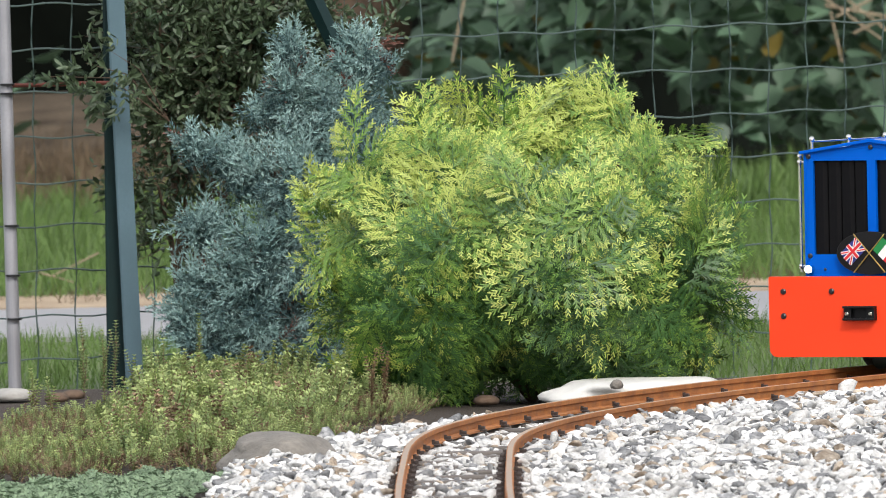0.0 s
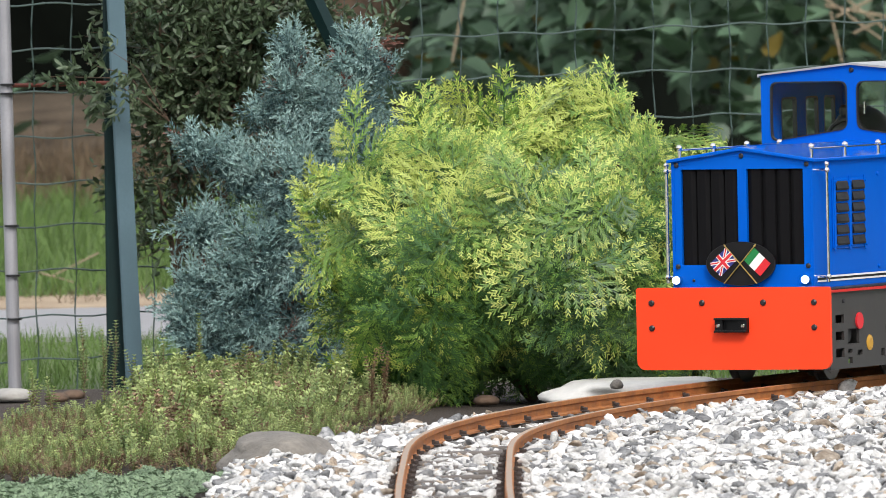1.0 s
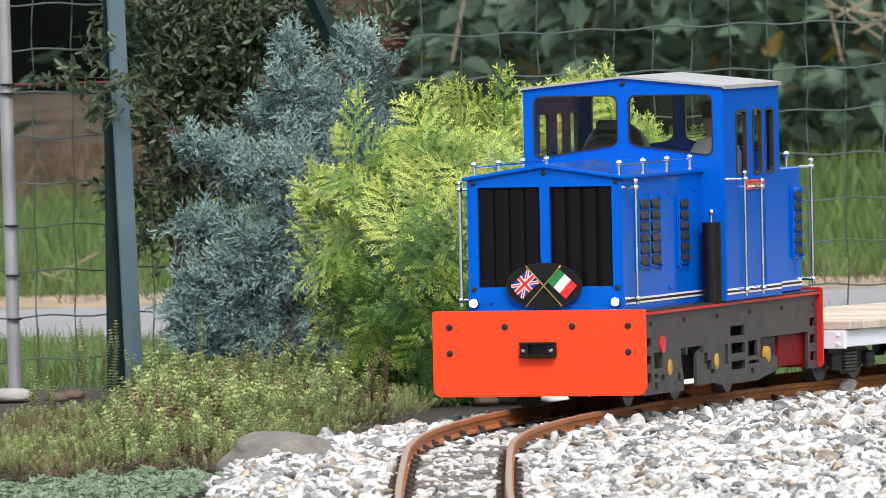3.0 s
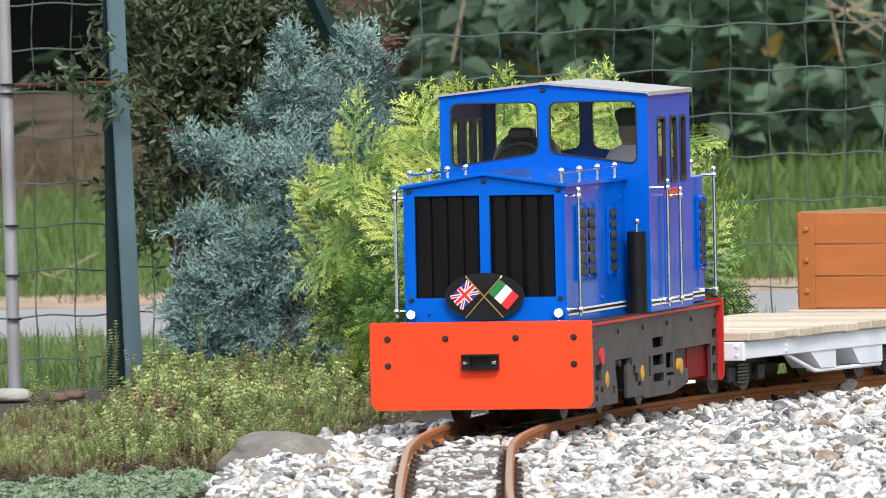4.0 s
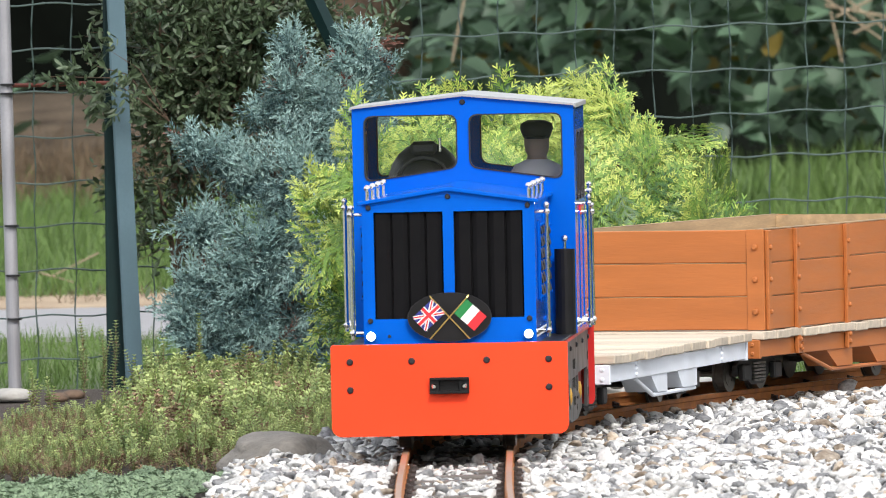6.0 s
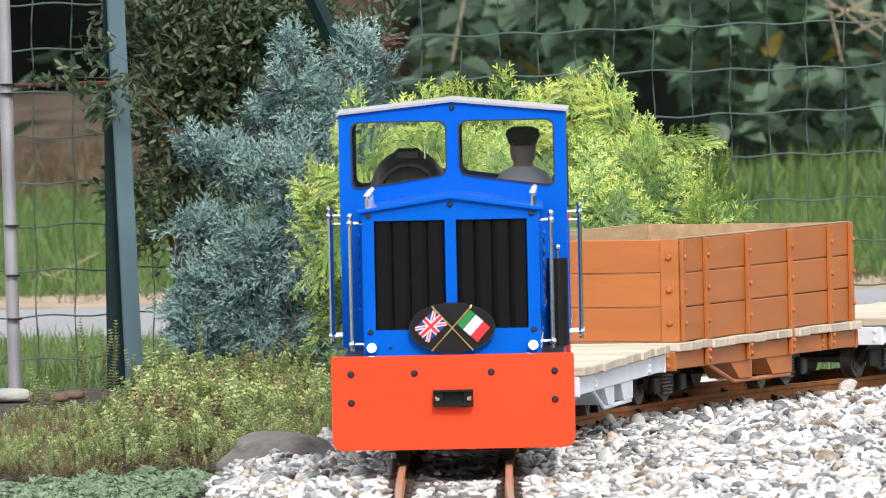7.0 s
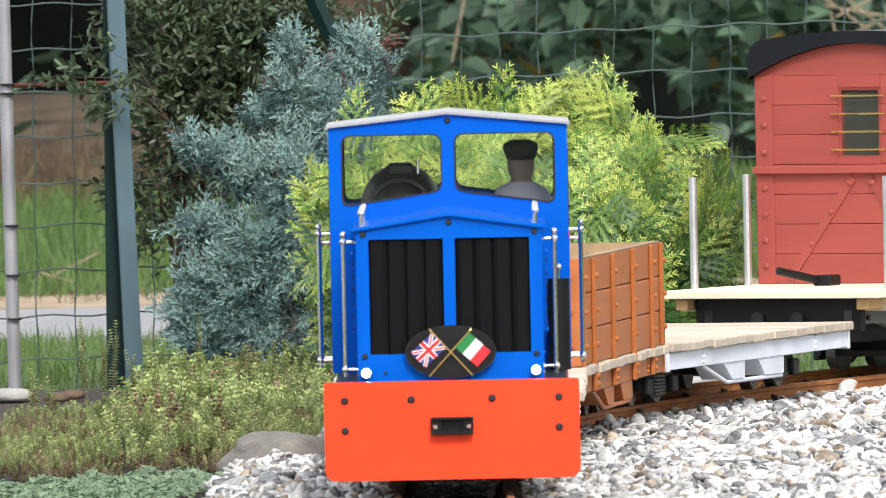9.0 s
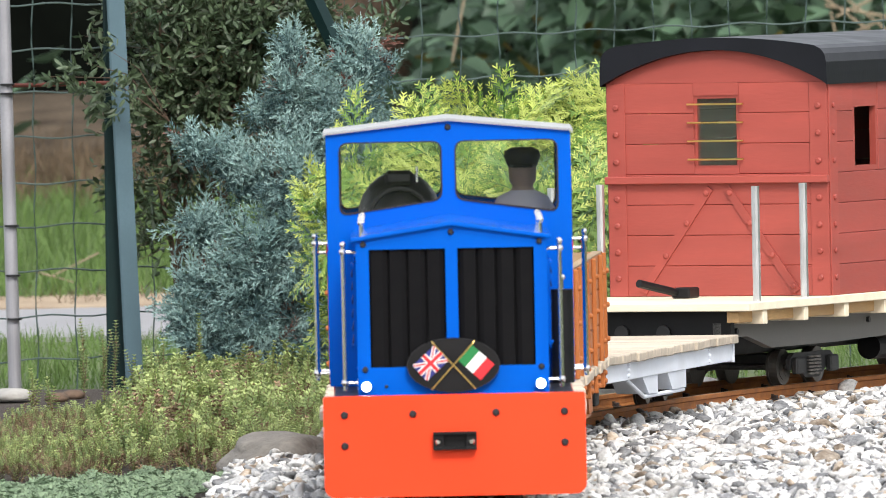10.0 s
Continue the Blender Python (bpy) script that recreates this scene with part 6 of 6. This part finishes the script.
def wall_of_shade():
    """Backdrop of the thicket: a deep uneven bank, its shade put into near-black colour."""
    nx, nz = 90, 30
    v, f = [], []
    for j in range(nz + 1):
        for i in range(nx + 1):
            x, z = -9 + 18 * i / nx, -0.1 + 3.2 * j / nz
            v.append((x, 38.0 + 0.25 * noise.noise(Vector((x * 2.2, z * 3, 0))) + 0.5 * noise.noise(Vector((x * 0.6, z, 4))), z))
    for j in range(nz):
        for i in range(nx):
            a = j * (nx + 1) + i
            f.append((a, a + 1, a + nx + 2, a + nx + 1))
    ob = raw_mesh("thicket_bank", np.array(v), np.array(f), [THICKET_SHADE])
    return tagged(ob, "deep bank behind the thicket, near-black to paint its shade", "thicket", kind="structure")


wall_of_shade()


def bank(name, label, line, profile, material, seed):
    """A long uneven bank: a line on the plan, and a profile of (outward shift, height)."""
    v, f = [], []
    for i, (x, y, ox, oy) in enumerate(line):
        for a, z in profile:
            k = 0.25 * noise.noise(Vector((x * 0.9 + seed, y * 0.9, z * 1.5)))
            v.append((x + ox * (a + k), y + oy * (a + k), z + 0.06 * noise.noise(Vector((x * 2, y * 2, seed)))))
    m = len(profile)
    for i in range(len(line) - 1):
        for j in range(m - 1):
            f.append((i * m + j, i * m + j + 1, (i + 1) * m + j + 1, (i + 1) * m + j))
    return tagged(raw_mesh(name, np.array(v), np.array(f), [material]), label, "bank", kind="structure")


bank("litter_bank", "brown bank of dead leaves before the thicket", [(-9 + 0.15 * k, 36.2, 0, 1) for k in range(62)], [(0, -0.12), (0.35, 0.0), (0.8, 0.10), (1.25, 0.17), (1.7, 0.2)], LITTER, 3)
# Unseen bank, added to give the locomotive's side dark green to reflect.
bank("side_hedge", "unseen green bank added for the locomotive's side to reflect", [(8.5, 40 - 0.4 * k, 1, 0) for k in range(90)], [(0, -0.1), (-0.1, 0.5), (0, 1.1), (0.25, 1.5), (0.9, 1.6)], REFLECTED_GREEN, 6)
tr = thing("tree", "broad grey-brown tree trunk among the brambles", "tree")
bm = bmesh.new()
base = at_px(650, 320, 36.0)
last = None
for k in range(8):
    z = -0.05 + 0.3 * k
    cur = [bm.verts.new((base[0] + (0.10 + 0.012 * math.sin(3 * a + k)) * math.cos(a), base[1] + 0.10 * math.sin(a), z)) for a in [i * math.pi / 8 for i in range(16)]]
    if last:
        for i in range(16):
            bm.faces.new((last[i], last[(i + 1) % 16], cur[(i + 1) % 16], cur[i]))
    last = cur
part("trunk", bm, BARK, tr, smooth=True)
limbs(tr, (base[0], base[1], 1.6), [(base[0] - 0.8, base[1] + 0.2, 2.4), (base[0] + 0.7, base[1] + 0.3, 2.5)], 0.05, BARK)
crown = hedge("crown", "", 500, (base[0] - 1.2, base[0] + 1.2), (base[1] - 0.5, base[1] + 1.0), (1.9, 2.9), 0.12, 57, [HEDGE, HEDGE_YELLOW])
crown.parent = tr
# bare canes and stems before the hedge
for k, (x0_, y0_, x1_, y1_, dp) in enumerate(((1450, -10, 1560, 70, 33.2), (1480, 30, 1580, -20, 33.1), (1500, 0, 1570, 55, 33.3), (1470, 20, 1490, 110, 33.2), (800, 110, 825, -20, 33.0), (1510, 60, 1590, 20, 33.1), (1460, 10, 1600, 35, 33.2))):
    cn = part("bramble_cane", rod(bmesh.new(), tuple(at_px(x0_, y0_, dp)), tuple(at_px(x1_, y1_, dp)), 0.0028, 6), CANE, bramble, "bare dry bramble cane")

# ---------- crushed stone ballast ----------
def stone_shape(seed):
    g = np.random.default_rng(seed)
    bm = bmesh.new()
    bmesh.ops.create_icosphere(bm, subdivisions=2, radius=1)
    v = np.array([x.co[:] for x in bm.verts])
    f = np.array([[q.index for q in x.verts] for x in bm.faces])
    bm.free()
    for _ in range(13):   # chop flat facets
        d = g.normal(size=3)
        d /= np.linalg.norm(d)
        h = v @ d
        v = v - np.outer(np.maximum(h - g.uniform(0.28, 0.62), 0), d)
    return v * g.uniform(0.97, 1.03, v.shape) * np.array([1.5, 1.1, 0.72]), f


def ballast():
    g = np.random.default_rng(77)
    n = 37000
    x, y = g.uniform(-0.32, 0.72, n), g.uniform(16.7, 21.6, n)
    i = np.argmin((LINE_X[None, ::4] - x[:, None]) ** 2 + (LINE_Y[None, ::4] - y[:, None]) ** 2, axis=1) * 4
    lat = (x - LINE_X[i]) * np.cos(TURN[i]) + (y - LINE_Y[i]) * np.sin(TURN[i])
    s = GRID_S[i]
    edge = -(0.140 + 0.145 * np.clip((s - 0.9) / 1.5, 0, 1))
    ok = (lat > edge) & (lat < 0.62) & (np.abs(x) < 0.0305 * y + 0.03) & (np.abs(np.abs(lat) - GAUGE / 2 - 0.0042) > 0.013)
    x, y, lat, edge = x[ok], y[ok], lat[ok], edge[ok]
    inside = np.abs(lat) < GAUGE / 2
    z = np.where(inside, -0.001, 0.003) + g.uniform(-0.003, 0.006, len(x)) + 0.004 * np.sin(x * 31) * np.sin(y * 9)
    z = z + np.where(lat > 0.1, 0.004 * np.clip((lat - 0.1) / 0.1, 0, 1), 0)
    z -= np.clip((edge + 0.05 - lat) / 0.05, 0, 1) * 0.012
    size = np.clip(np.exp(g.normal(math.log(0.0084), 0.38, len(x))), 0.0042, 0.0168) * np.where(inside, 0.82, 1)
    near = (y < 18.15) & (lat > 0.09) & (lat < 0.33)
    pick = np.where(near)[0][:300]
    rest = np.setdiff1d(np.arange(len(x)), pick)
    shapes = [stone_shape(k) for k in range(8)]
    which = g.integers(0, 8, len(x))
    turns = frames_along(g.normal(size=(len(x), 3)) * np.array([1, 1, 0.35]), g.uniform(-0.7, 0.7, len(x)), size)
    kind = np.where(g.uniform(size=len(x)) < 0.12, 1, np.where(g.uniform(size=len(x)) < 0.26, 2, 0))
    for k, (v, f) in enumerate(shapes):
        m = rest[which[rest] == k]
        ob = many("loose_stones", v, f, turns[m], np.column_stack([x[m], y[m], z[m]]), [STONE, STONE_BROWN, STONE_GREY], np.repeat(kind[m], len(f)))
        ob.parent = bed
        tagged(ob, kind="stuff")
    made = []
    for v, f in shapes:
        me = bpy.data.meshes.new("stone")
        me.from_pydata([tuple(q) for q in v], [], [tuple(int(i) for i in q) for q in f])
        me.materials.append(STONE_PIECE)
        made.append(me)
    for j in pick:
        ob = new("stone", made[which[j]])
        ob.parent = bed
        ob.matrix_basis = Matrix.LocRotScale((x[j], y[j], z[j]), Matrix(turns[j] / size[j]).to_euler(), (size[j],) * 3)


ballast()


# ---------- the train runs round the bend ----------
# how far each wagon's middle lies behind the engine's: the couplings' slack runs in as the train comes on
BEHIND = {"flat_a": [(0, -0.905), (5, -0.905), (7.5, -0.868), (10, -0.862)], "box": [(0, -1.835), (4, -1.827), (7.5, -1.782), (10, -1.725)],
          "flat_b": [(0, -2.780), (6, -2.770), (7.5, -2.718), (8.5, -2.660), (10, -2.568)], "deck": [(0, -4.05), (6, -4.03), (8.5, -3.935), (10, -3.832)]}


def motions():
    ts = [0.25 * k for k in range(41)]
    spin = [k / 15 for k in range(151)]
    loco_rows = [(t, riding(run(t), 0.25)) for t in ts]
    walk(loco, loco_rows)
    walk(figurine, [(t, m @ FIGURINE_AT) for t, m in loco_rows])
    walk(bag, [(t, m @ BAG_AT) for t, m in loco_rows])
    for w, key in ((flat_a, "flat_a"), (box_w, "box"), (flat_b, "flat_b"), (deck_w, "deck"), (van, "deck")):
        walk(w, [(t, riding(run(t) + float(np.interp(t, *zip(*BEHIND[key]))), 0.33)) for t in ts])
    for w, at, r in WHEELS:
        walk(w, [(t, Matrix.Translation(at) @ Matrix.Rotation(run(t) / r, 4, "Y")) for t in spin])


motions()
